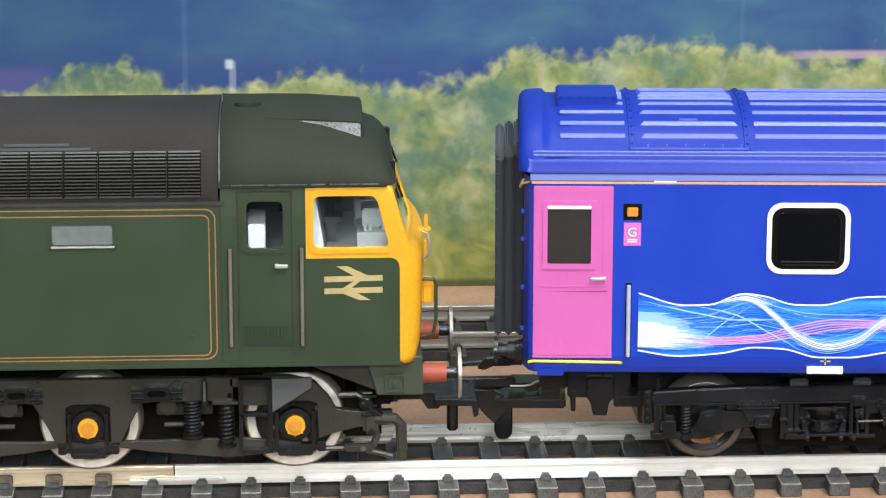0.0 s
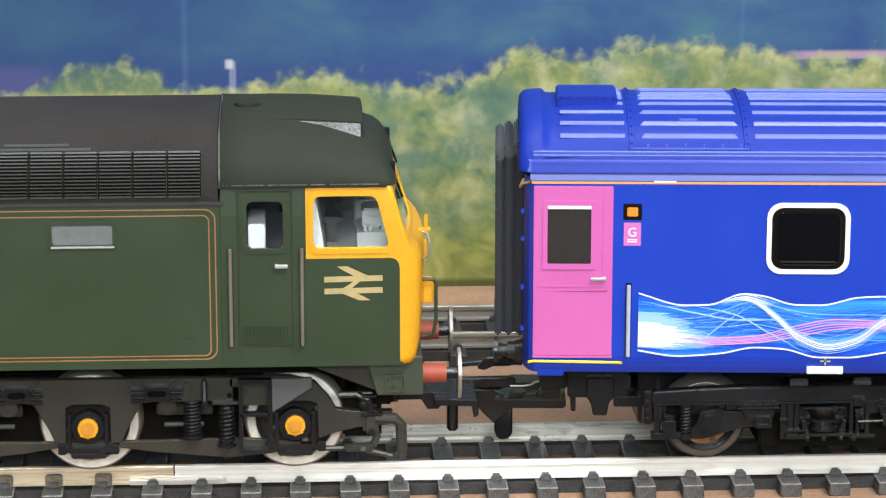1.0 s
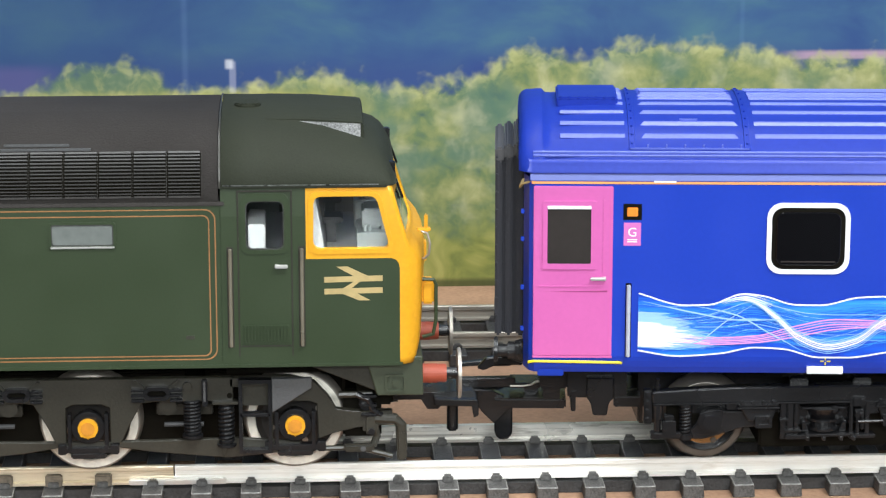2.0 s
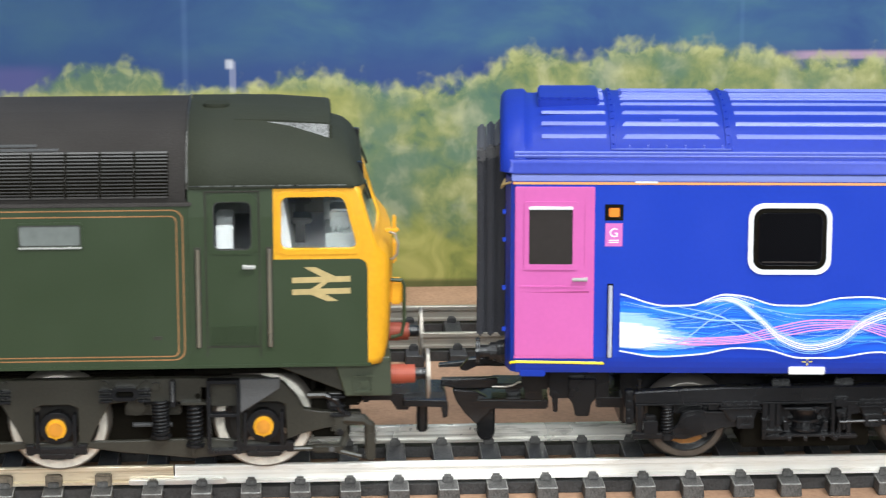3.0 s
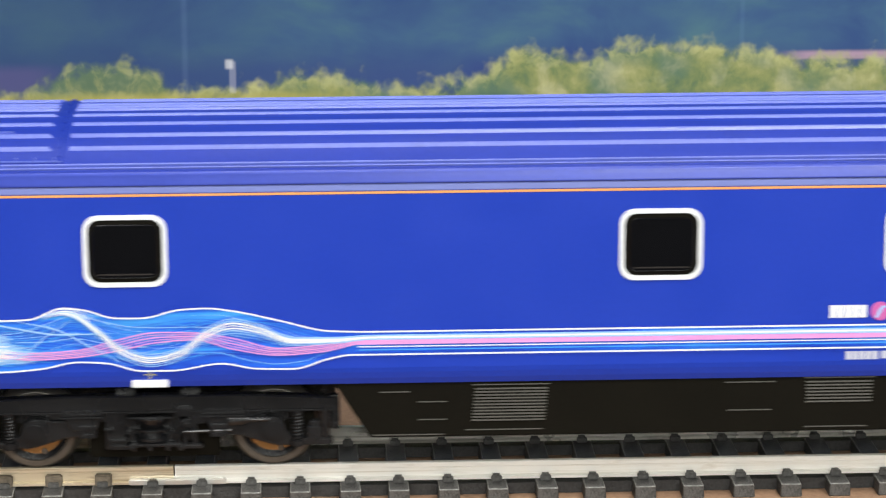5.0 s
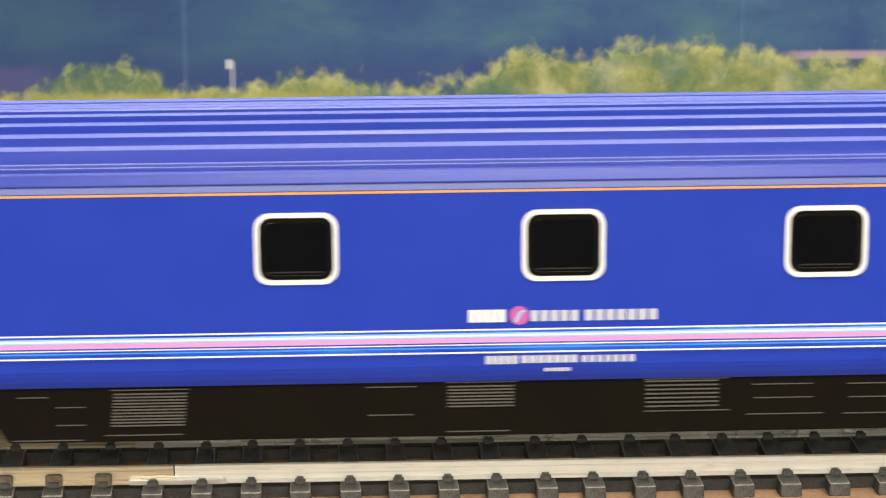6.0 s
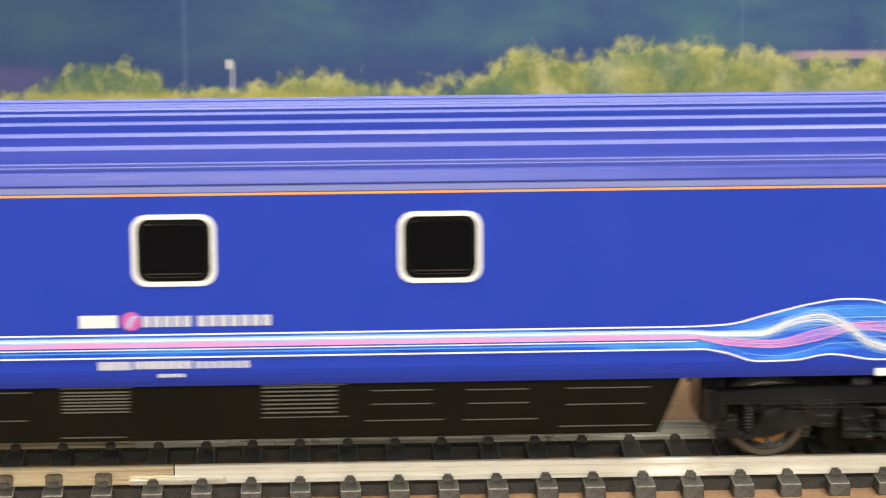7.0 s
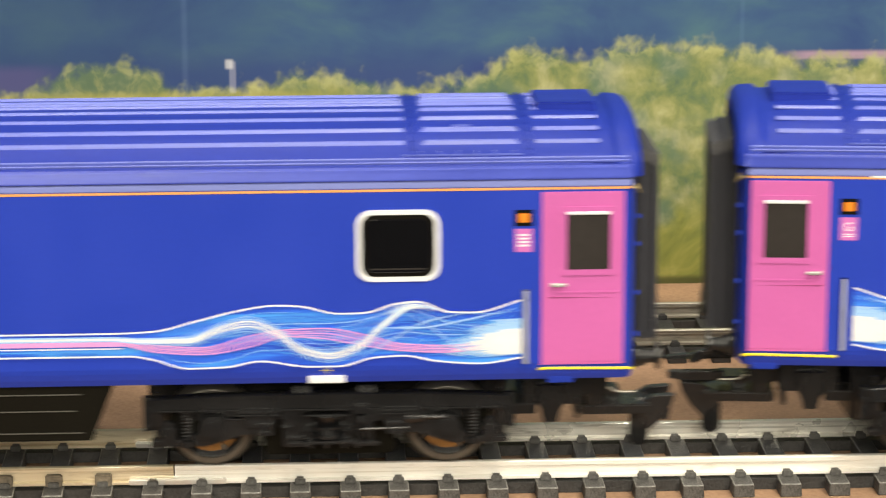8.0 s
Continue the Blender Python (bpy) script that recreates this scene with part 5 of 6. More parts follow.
        add_frame(bm, [(x, z) for x, z in inner], [(x * 0.995 - 0.07, z * 0.995 + 0.19) for x, z in inner], y + s * 0.1, y - s * 0.9)
        part("window_frame", bm, M_YELLOW, cab, "raised yellow side window frame")
        bm = bmesh.new()
        add_prism(bm, inner, y - s * 0.35, y - s * 0.25)
        pane = part("cab_pane", bm, M_CLEAR, cab, "clear side window")
        pane.visible_shadow = False
        bm = bmesh.new()
        add_frame(bm, round_rect(-29.55, -22.95, 33.3, 41.9, 1.1), round_rect(-28.9, -23.6, 33.9, 40.8, 0.9), y + s * 0.03, y + s * 0.15)
        part("door_window_frame", bm, M_GREEN, cab)
        bm = bmesh.new()
        add_frame(bm, round_rect(-28.9, -23.6, 33.9, 40.8, 0.9), round_rect(-28.75, -23.75, 34.05, 40.65, 0.85), y + s * 0.03, y - s * 0.5)
        part("door_window_rim", bm, M_RIM, cab, "dark metal window rim")
        bm = bmesh.new()
        add_prism(bm, round_rect(-28.8, -23.7, 34.0, 40.7, 0.85), y - s * 0.3, y - s * 0.2)
        pane = part("door_pane", bm, M_CLEAR, cab, "clear door window")
        pane.visible_shadow = False
        # corners of the green field where it meets the yellow
        bm = bmesh.new()
        pts = [(-8.9, 32.5)] + [(-8.9 + 1.25 * math.sin(radians(a)), 31.25 + 1.25 * math.cos(radians(a))) for a in range(0, 91, 15)]
        add_prism(bm, [(-7.55, 32.55), (-7.55, 31.2)] + pts[::-1][:-1], *sorted((y + s * 0.02, y + s * 0.05)))
        part("yellow_corner", bm, M_YELLOW, cab)
        # door: grooves, vent, handle
        bm = bmesh.new()
        for x0, x1, z0, z1 in ((-30.05, -29.85, 18.6, 42.3), (-22.65, -22.45, 18.6, 42.3), (-30.0, -22.5, 42.1, 42.3), (-30.0, -22.5, 20.0, 20.18)):
            add_box(bm, x0, x1, *sorted((y - s * 0.1, y + s * 0.06)), z0, z1)
        part("door_seam", bm, M_BOGIE, cab)
        bm = bmesh.new()
        for k in range(14):
            x = -29.3 + k * 0.46
            add_box(bm, x, x + 0.22, *sorted((y, y + s * 0.3)), 20.6, 23.1, 0.04)
        add_box(bm, -29.5, -22.9, *sorted((y, y + s * 0.12)), 20.35, 20.6)
        part("door_vent", bm, M_GREEN, cab)
        bm = bmesh.new()
        add_box(bm, -24.9, -23.1, *sorted((y + s * 0.35, y + s * 0.7)), 31.3, 31.85, 0.12)
        add_box(bm, -24.9, -24.4, *sorted((y, y + s * 0.5)), 31.35, 31.8)
        part("handle", bm, M_STEEL, cab, "small bright door handle")
        for x in (-31.1, -21.2):
            # flat dark strip stands in for the recess shade behind the rail
            bm = bmesh.new()
            add_box(bm, x - 0.5, x + 0.5, *sorted((y - s * 0.1, y + s * 0.04)), 19.9, 34.4, 0.05)
            rec = part("rail_shade", bm, M_BOGIE, cab)
            bm = bmesh.new()
            add_cyl(bm, (x, y + s * 0.4, 20.1), "z", 0.27, 14.0, 12, bevel=0.08)
            for z in (20.4, 33.8):
                add_box(bm, x - 0.2, x + 0.2, *sorted((y, y + s * 0.45)), z - 0.2, z + 0.2)
            part("grab_rail", bm, M_BRASS, rec, "dull metal cab handrail")
        # double-barbed emblem of two bars and diagonals
        bm = bmesh.new()
        y2 = sorted((y + s * 0.02, y + s * 0.06))
        for z0 in (29.1, 27.4):
            add_prism(bm, [(-18.1, z0), (-10.0, z0 + 0.15), (-10.0, z0 + 0.95), (-18.1, z0 + 0.8)], *y2)
        y3 = sorted((y + s * 0.065, y + s * 0.09))
        add_prism(bm, [(-16.4, 31.35), (-14.9, 31.4), (-11.9, 29.95), (-12.4, 29.3), (-13.0, 29.4)], *y3)
        add_prism(bm, [(-12.6, 29.6), (-13.4, 29.6), (-15.9, 28.0), (-14.8, 27.9)], *y3)
        add_prism(bm, [(-15.9, 28.0), (-14.6, 28.1), (-11.7, 26.5), (-13.3, 26.5), (-15.6, 27.5)], *y3)
        part("emblem", bm, M_GOLD, cab, "gold barbed arrow emblem of two bars")
    # inside: floor, rear wall, desk, seats
    box_part("cab_floor", -31.5, -7.6, -17, 17, 30.6, 31.2, M_CABFLOOR, cab)
    box_part("cab_wall", -32.2, -31.4, -17.2, 17.2, 31.2, 43.0, M_SCREEN, cab)
    for y in (-14.5, 6.0):
        bm = bmesh.new()
        add_box(bm, -13.4, -7.9, y, y + 9, 31.2, 35.3, 0.15)
        add_box(bm, -12.7, -10.0, y + 2.2, y + 7.5, 35.3, 38.2, 0.3)
        add_box(bm, -11.9, -10.6, y + 1.9, y + 2.3, 36.0, 37.2, 0.1)
        add_prism(bm, [(-10.0, 35.3), (-10.0, 37.4), (-9.2, 37.0), (-8.6, 35.3)], y + 1.5, y + 6, 0.1)
        for x in (-12.3, -11.6):
            add_cyl(bm, (x, y + 1.2, 35.3), "z", 0.25, 0.9, 10, bevel=0.05)
        part("desk", bm, M_DESK, cab, "pale grey driving desk with raised instrument box")
    for y in (-4.0, 9.0):
        bm = bmesh.new()
        add_box(bm, -18.6, -15.2, y, y + 4.5, 34.2, 35.1, 0.25)
        add_box(bm, -18.8, -17.9, y, y + 4.5, 35.0, 38.0, 0.25)
        add_box(bm, -17.6, -16.2, y + 1.3, y + 3.2, 31.2, 34.3)
        part("seat", bm, M_SEAT, cab, "dark grey cab seat")
    bm = bmesh.new()
    add_prism(bm, [(-20.4, 31.2), (-17.6, 31.2), (-19.5, 42.6), (-20.4, 42.6)], -16.5, 16.5, 0.1)
    part("seat_screen", bm, M_SCREEN, cab, "white sloping screen behind the seat")
    box_part("partition", -28.6, -26.2, -16.0, -6, 31.2, 37.0, M_CABFLOOR, cab, "pale inner partition", 0.2)
    box_part("cab_cross_beam", -19.0, -9.5, 6.0, 8.0, 37.4, 38.6, M_BOGIE, cab, "dark beam across the cab", 0.2)
    box_part("ceiling_panel", -18.5, -10.6, -2.0, 4.5, 40.6, 41.2, M_PALEGREY, cab, "", 0.15)
    for x0, x1, z0, z1 in ((-31.2, -24.5, 31.2, 42.6), (-23.2, -20.4, 31.2, 42.6)):
        box_part("side_lining", x0, x1, 16.7, 17.2, z0, z1, M_SCREEN, cab)
    for z0, z1 in ((31.2, 33.7), (41.6, 42.6)):
        box_part("side_lining", -20.2, -9.8, 16.7, 17.2, z0, z1, M_PALEGREY, cab)
    box_part("document_box", -18.8, -15.0, -15.5, -13.5, 31.2, 32.2, M_BOGIE, cab, "", 0.1)
    # things on the nose
    bm = bmesh.new()
    add_tube(bm, [(-4.4, -13.5, 35.2), (-3.6, -14, 35.0), (-3.25, -14.2, 33.6), (-3.4, -14.2, 32.1), (-4.0, -14, 31.4), (-4.6, -13.5, 31.3)], 0.19)
    part("nose_rail", bm, M_DULLSTEEL, cab, "curved steel handrail on the nose")
    bm = bmesh.new()
    add_box(bm, -5.0, -3.1, -13.6, -12.4, 35.2, 35.6, 0.1)
    add_box(bm, -4.0, -3.5, -13.4, -12.6, 34.6, 37.6, 0.2)
    part("lamp_iron", bm, M_YELLOW, cab, "small yellow lamp bracket")
    for y in (-12.0, 12.0):
        bm = bmesh.new()
        add_box(bm, -4.4, -2.6, y - 1.4, y + 1.4, 24.6, 28.0, 0.3)
        part("lamp_box", bm, M_YELLOW, cab, "yellow lamp housing on the nose")
        bm = bmesh.new()
        add_tube(bm, [(-4.3, y - 1.9, 28.4), (-2.7, y - 2, 28.3), (-2.4, y - 2, 27.6), (-2.4, y - 2, 22.4), (-2.8, y - 2, 20.4), (-4.3, y - 2, 20.0)], 0.28)
        if y > 0:
            bm.free()
            bm = bmesh.new()
            add_tube(bm, [(-4.4, 10, 24), (-3.6, 10, 23.5), (-3.6, 10, 20.4), (-4.3, 10, 20.0)], 0.28)
        part("nose_pipe", bm, M_GREEN, cab, "green painted nose pipe")
        bm = bmesh.new()
        add_box(bm, -9.0, -8.0, y - 0.6, y + 0.6, 43.2, 45.0, 0.15)
        add_tube(bm, [(-8.2, y, 43.0), (-7.55, y + 1.5, 41.2), (-6.9, y + 2.5, 39.2)], 0.18)
        part("wiper", bm, M_BLACK, cab, "black windscreen wiper")
    return cab


def loco_section(a, w=18.0, z0=40.5, h=11.0, e=0.7):
    return (-w * max(0.0, math.cos(radians(a))) ** e, z0 + h * math.sin(radians(a)))


def loft(name, stations, angles, material, parent, label):
    """Roof skin: stations of (x, width, foot, height, squareness)."""
    verts, faces = [], []
    k = len(angles) * 2 - 1
    for x, w, z0, h, e in stations:
        half = [loco_section(a, w, z0, h, e) for a in angles]
        verts += [(x, y, z) for y, z in half] + [(x, -y, z) for y, z in half[-2::-1]]
    for i in range(len(stations) - 1):
        faces += [(i * k + j, i * k + j + 1, (i + 1) * k + j + 1, (i + 1) * k + j) for j in range(k - 1)]
    faces += [tuple(range(k)), tuple(range((len(stations) - 1) * k, len(stations) * k))[::-1]]
    return mesh(name, verts, faces, material, parent, label, smooth=True)


def loco_bogie(parent, px):
    """Six-wheel bogie; own space: x from its middle axle."""
    W = 29.2
    bm = bmesh.new()
    # centre block near-black, so shade between the frames lies in its colour
    add_box(bm, -36, 36, -7, 7, 3.0, 13.5, 0.3)
    add_cyl(bm, (0, 0, 13.4), "z", 6, 4.2, 24)
    for x in (-15, 15):
        add_box(bm, x - 1.5, x + 1.5, -13.5, 13.5, 11.5, 13.5, 0.2)
    bogie = part("bogie", bm, M_SKIRT, parent, "dark olive six-wheel bogie")
    bogie.location = Vector((px, 0, 0)) * MM

    def piece(name, build, material=M_BOGIE, label=""):
        b = bmesh.new()
        build(b)
        return part(name, b, material, bogie, label)

    for s in (-1, 1):
        y0, y1 = sorted((s * 13.0, s * 14.4))
        lip = lambda a, c: sorted((s * a, s * c))
        top = [(-20.5, 14.6), (20.5, 14.6), (20.5, 11.2), (9.5, 11.2), (7.6, 11.0), (5.6, 7.4), (4.6, 5.2), (3.1, 5.2), (3.1, 10.4), (2.0, 10.9), (-2.0, 10.9), (-3.1, 10.4), (-3.1, 5.2), (-4.6, 5.2), (-5.6, 7.4), (-7.6, 11.0), (-9.5, 11.2), (-20.5, 11.2)]
        piece("side_frame", lambda b: add_prism(b, top, y0, y1, 0.1))
        beam = [(-30, 3.6), (-19.5, 2.7), (-9, 3.7), (-3.5, 4.6), (3.5, 4.6), (9, 3.7), (19.5, 2.7), (30, 3.6), (30, 4.9), (21, 5.6), (4, 5.3), (-4, 5.3), (-21, 5.6), (-30, 4.9)]
        piece("equalising_beam", lambda b: add_prism(b, beam, *lip(13.2, 14.1), 0.12))
        for x in (-W, 0, W):
            def horn(b):
                for q in (-1, 1):
                    add_box(b, x + q * 2.6 - 0.25, x + q * 2.6 + 0.25, *lip(13.2, 14.9), 4.6, 9.6, 0.06)
                    add_box(b, x + q * 3.7 - 0.6, x + q * 3.7 + 0.6, *lip(13.2, 15.0), 3.7, 5.2, 0.15)
                add_box(b, x - 3.2, x + 3.2, *lip(13.2, 14.8), 3.9, 4.7, 0.1)
                add_box(b, x - 2.5, x + 2.5, *lip(13.2, 14.7), 3.0, 3.9, 0.2)
            piece("horn_guide", horn, M_BLACK)
            piece("axle_box", lambda b: add_cyl(b, (x, min(s * 13.0, s * 14.6), 7.55), "y", 2.35, 1.6, 24, bevel=0.12), M_BLACK)

            def cap(b):
                add_cyl(b, (x, min(s * 14.6, s * 15.3), 7.6), "y", 1.42, 0.7, 28, bevel=0.1)
                for k in range(4):
                    a = radians(45 + 90 * k)
                    add_cyl(b, (x + 1.22 * math.cos(a), min(s * 14.8, s * 15.5), 7.6 + 1.22 * math.sin(a)), "y", 0.25, 0.7, 8)
                add_prism(b, [(x - 0.45, 6.5), (x + 0.45, 6.5), (x, 6.0)], *lip(14.6, 15.2))
            piece("axle_cap", cap, M_YELLOW, "yellow rimmed axle cover")
            piece("axle_cap_centre", lambda b: add_cyl(b, (x, min(s * 15.2, s * 15.55), 7.6), "y", 0.98, 0.35, 28, bevel=0.1), M_AXLE, "orange axle cover face")
        for e in (-1, 1):
            ex = lambda a, c: sorted((e * a, e * c))
            arch = [(20, 14.5), (28.5, 14.7), (32.0, 13.8), (34.0, 11.6), (35.0, 9.8), (37.5, 9.4), (43, 9.4), (43, 7.4), (38, 7.0), (34.6, 6.2), (32.5, 5.4), (32.3, 10.6), (31.2, 11.0), (27.2, 11.0), (26.1, 10.6), (26.0, 4.2), (25.4, 4.2), (25.4, 13.2), (20, 13.2)]
            pts = [(e * x, z) for x, z in arch]
            piece("end_frame", lambda b: add_prism(b, pts if e > 0 else pts[::-1], y0, y1, 0.1))
            xl = e * 9.8

            piece("cast_lug", lambda b: add_frame(b, round_rect(xl - 1.9, xl + 1.9, 11.7, 13.6, 0.9), round_rect(xl - 1.3, xl + 1.3, 12.2, 13.1, 0.5), s * 14.3, s * 15.5), M_BLACK)
            for q in (-1, 1):
                for k in range(3):
                    piece("lug_rib", lambda b: add_box(b, *sorted((xl + q * 1.8, xl + q * 3.6)), *lip(14.3, 15.35), 11.4 + k * 0.75, 11.75 + k * 0.75, 0.08), M_BLACK)
                piece("lug_rib", lambda b: add_prism(b, [(xl + q * 1.6, 13.4), (xl + q * 2.9, 14.5), (xl + q * 3.3, 14.4), (xl + q * 1.9, 13.1)][::q], *lip(14.3, 14.9)))
            # near-black sheet paints the shade inside the lug
            piece("lug_recess_shade", lambda b: add_box(b, xl - 1.3, xl + 1.3, *lip(14.35, 14.45), 12.2, 13.1), M_SKIRT)
            piece("hanger", lambda b: add_box(b, *ex(16.1, 16.9), *lip(14.3, 15.2), 10.6, 14.5, 0.12), M_BLACK)
            piece("hanger_strip", lambda b: add_box(b, *ex(16.35, 16.65), *lip(15.15, 15.3), 11.4, 14.3), M_GREYSTEP)
            piece("bolt", lambda b: add_cyl(b, (e * 14.1, min(s * 14.3, s * 15.2), 13.6), "y", 0.6, 0.9, 12))
            # near-black disc painted for the shade of a hole
            piece("bolt_hole_shade", lambda b: add_cyl(b, (e * 20.0, min(s * 14.35, s * 14.5), 12.0), "y", 0.4, 0.15, 12), M_SKIRT)
            piece("spring_seat", lambda b: add_box(b, *ex(17.6, 21.2), *lip(13.4, 15.3), 10.9, 11.3, 0.06))
            piece("cylinder", lambda b: add_cyl(b, (e * 11.2, min(s * 12.4, s * 13.4), 10.2), "y", 1.3, 1.2, 16))
            piece("rod", lambda b: add_tube(b, [(e * 10.6, s * 11.5, 7.0), (e * 16.2, s * 11.5, 7.0)], 0.35), M_GREYSTEP)
            piece("inner_rail", lambda b: add_box(b, *ex(9.5, 17.5), *lip(9.6, 11.0), 8.2, 10.0, 0.2))
            piece("spring_foot", lambda b: add_prism(b, [(e * 19.0, 2.9), (e * 20.2, 5.6), (e * 18.8, 5.6)][::e], *lip(14.0, 14.8), 0.05))

            def guard(b):
                add_tube(b, [(e * 39.5, s * 14.0, 8.4), (e * 43.4, s * 14.4, 8.2), (e * 44.2, s * 14.4, 7.4), (e * 44.3, s * 14.4, 3.6)], 0.8, 10)
                add_box(b, *ex(43.6, 45.0), *lip(13.6, 15.2), 2.2, 6.6, 0.25)
            piece("rail_guard", guard)
            piece("brake_rod", lambda b: add_tube(b, [(e * 32.8, s * 14.2, 3.9), (e * 38, s * 14.2, 4.0), (e * 43.0, s * 14.0, 2.6)], 0.4))
            piece("rod_end", lambda b: add_box(b, *ex(36.0, 40.4), *lip(13.9, 14.9), 3.4, 4.6, 0.3))
            piece("rod_eye", lambda b: add_cyl(b, (e * 38.8, min(s * 14.8, s * 15.1), 4.0), "y", 0.4, 0.3, 10), M_GREYSTEP)
            piece("sand_pipe", lambda b: add_tube(b, [(e * 35.4, s * 13.4, 11.6), (e * 40.2, s * 13.4, 11.6)], 0.5))
            piece("sand_box", lambda b: add_cyl(b, (e * 39.2, min(s * 12.8, s * 14.4), 10.4), "y", 0.95, 1.6, 14, bevel=0.2), M_BLACK)
            piece("end_block", lambda b: add_box(b, *ex(36.0, 41.5), *lip(9.5, 12.4), 5.0, 11.5, 0.3), M_SKIRT)
            piece("clevis", lambda b: add_box(b, *ex(38.8, 41.0), *lip(13.2, 15.0), 6.0, 9.2, 0.5))
            piece("clevis_bolt", lambda b: add_cyl(b, (e * 40.0, min(s * 14.9, s * 15.3), 6.6), "y", 0.45, 0.4, 10), M_BLACK)
            piece("link", lambda b: add_tube(b, [(e * 40.4, s * 13.6, 7.6), (e * 40.8, s * 13.6, 5.4), (e * 40.2, s * 14.2, 4.2)], 0.55))
            for x, z0, z1, r in ((14.7, 6.2, 11.3, 1.05), (19.5, 4.8, 11.0, 0.98)):
                def spring(b):
                    coil(b, e * x, s * 14.0, z0, z1, r, 10, 0.22)
                    add_cyl(b, (e * x, s * 14.0, z0), "z", r - 0.12, z1 - z0, 14)
                    add_cyl(b, (e * x, s * 14.0, z0 - 0.3), "z", r + 0.4, 0.4, 16)
                piece("coil_spring", spring, M_SPRING)

            def step(b):
                a = [(e * x, z) for x, z in ((21.3, 14.6), (25.9, 14.6), (25.9, 3.8), (21.3, 3.8))]
                i2 = [(e * x, z) for x, z in ((21.8, 14.1), (25.45, 14.1), (25.45, 4.3), (21.8, 4.3))]
                add_frame(b, a, i2, s * 14.3, s * 15.8)
                add_box(b, *ex(21.4, 25.8), *lip(14.3, 15.8), 9.2, 9.7, 0.08)
            piece("step_frame", step, M_BLACK, "open box-shaped step frame")
            piece("step_back", lambda b: add_box(b, *ex(21.6, 25.6), *lip(13.8, 14.2), 10.4, 14.3, 0.1), M_BOGIE)
            piece("hose", lambda b: add_tube(b, [(e * 38.0, s * 14.2, 11.8), (e * 39.6, s * 14.6, 11.2), (e * 40.2, s * 14.6, 9.6), (e * 41.4, s * 14.4, 8.8)], 0.5, 8), M_BLACK)
            for zz in (8.8, 10.2, 11.5):
                piece("hose_clip", lambda b: add_box(b, *ex(38.6, 40.8), *lip(14.0, 15.1), zz, zz + 0.4, 0.12), M_BLACK)
            tri = [(e * x, z) for x, z in ((25.95, 14.6), (31.6, 14.6), (31.6, 13.2), (25.95, 9.6))]
            piece("grey_bracket", lambda b: add_prism(b, tri if e > 0 else tri[::-1], *lip(14.3, 15.4), 0.1), M_GREYSTEP, "mid grey triangular bracket")
    for x in (-W, 0, W):
        wheelset("wheel", 7.15, (M_DULLSTEEL, M_TYRE, M_WHEEL, M_WHEEL), bogie, "wheelset with white painted tyres", (x, 0, 7.15))
    return bogie


M_BRASS = mat("dull_brass_rail", (0.30, 0.27, 0.21), 0.30, 0.55, var=0.15)


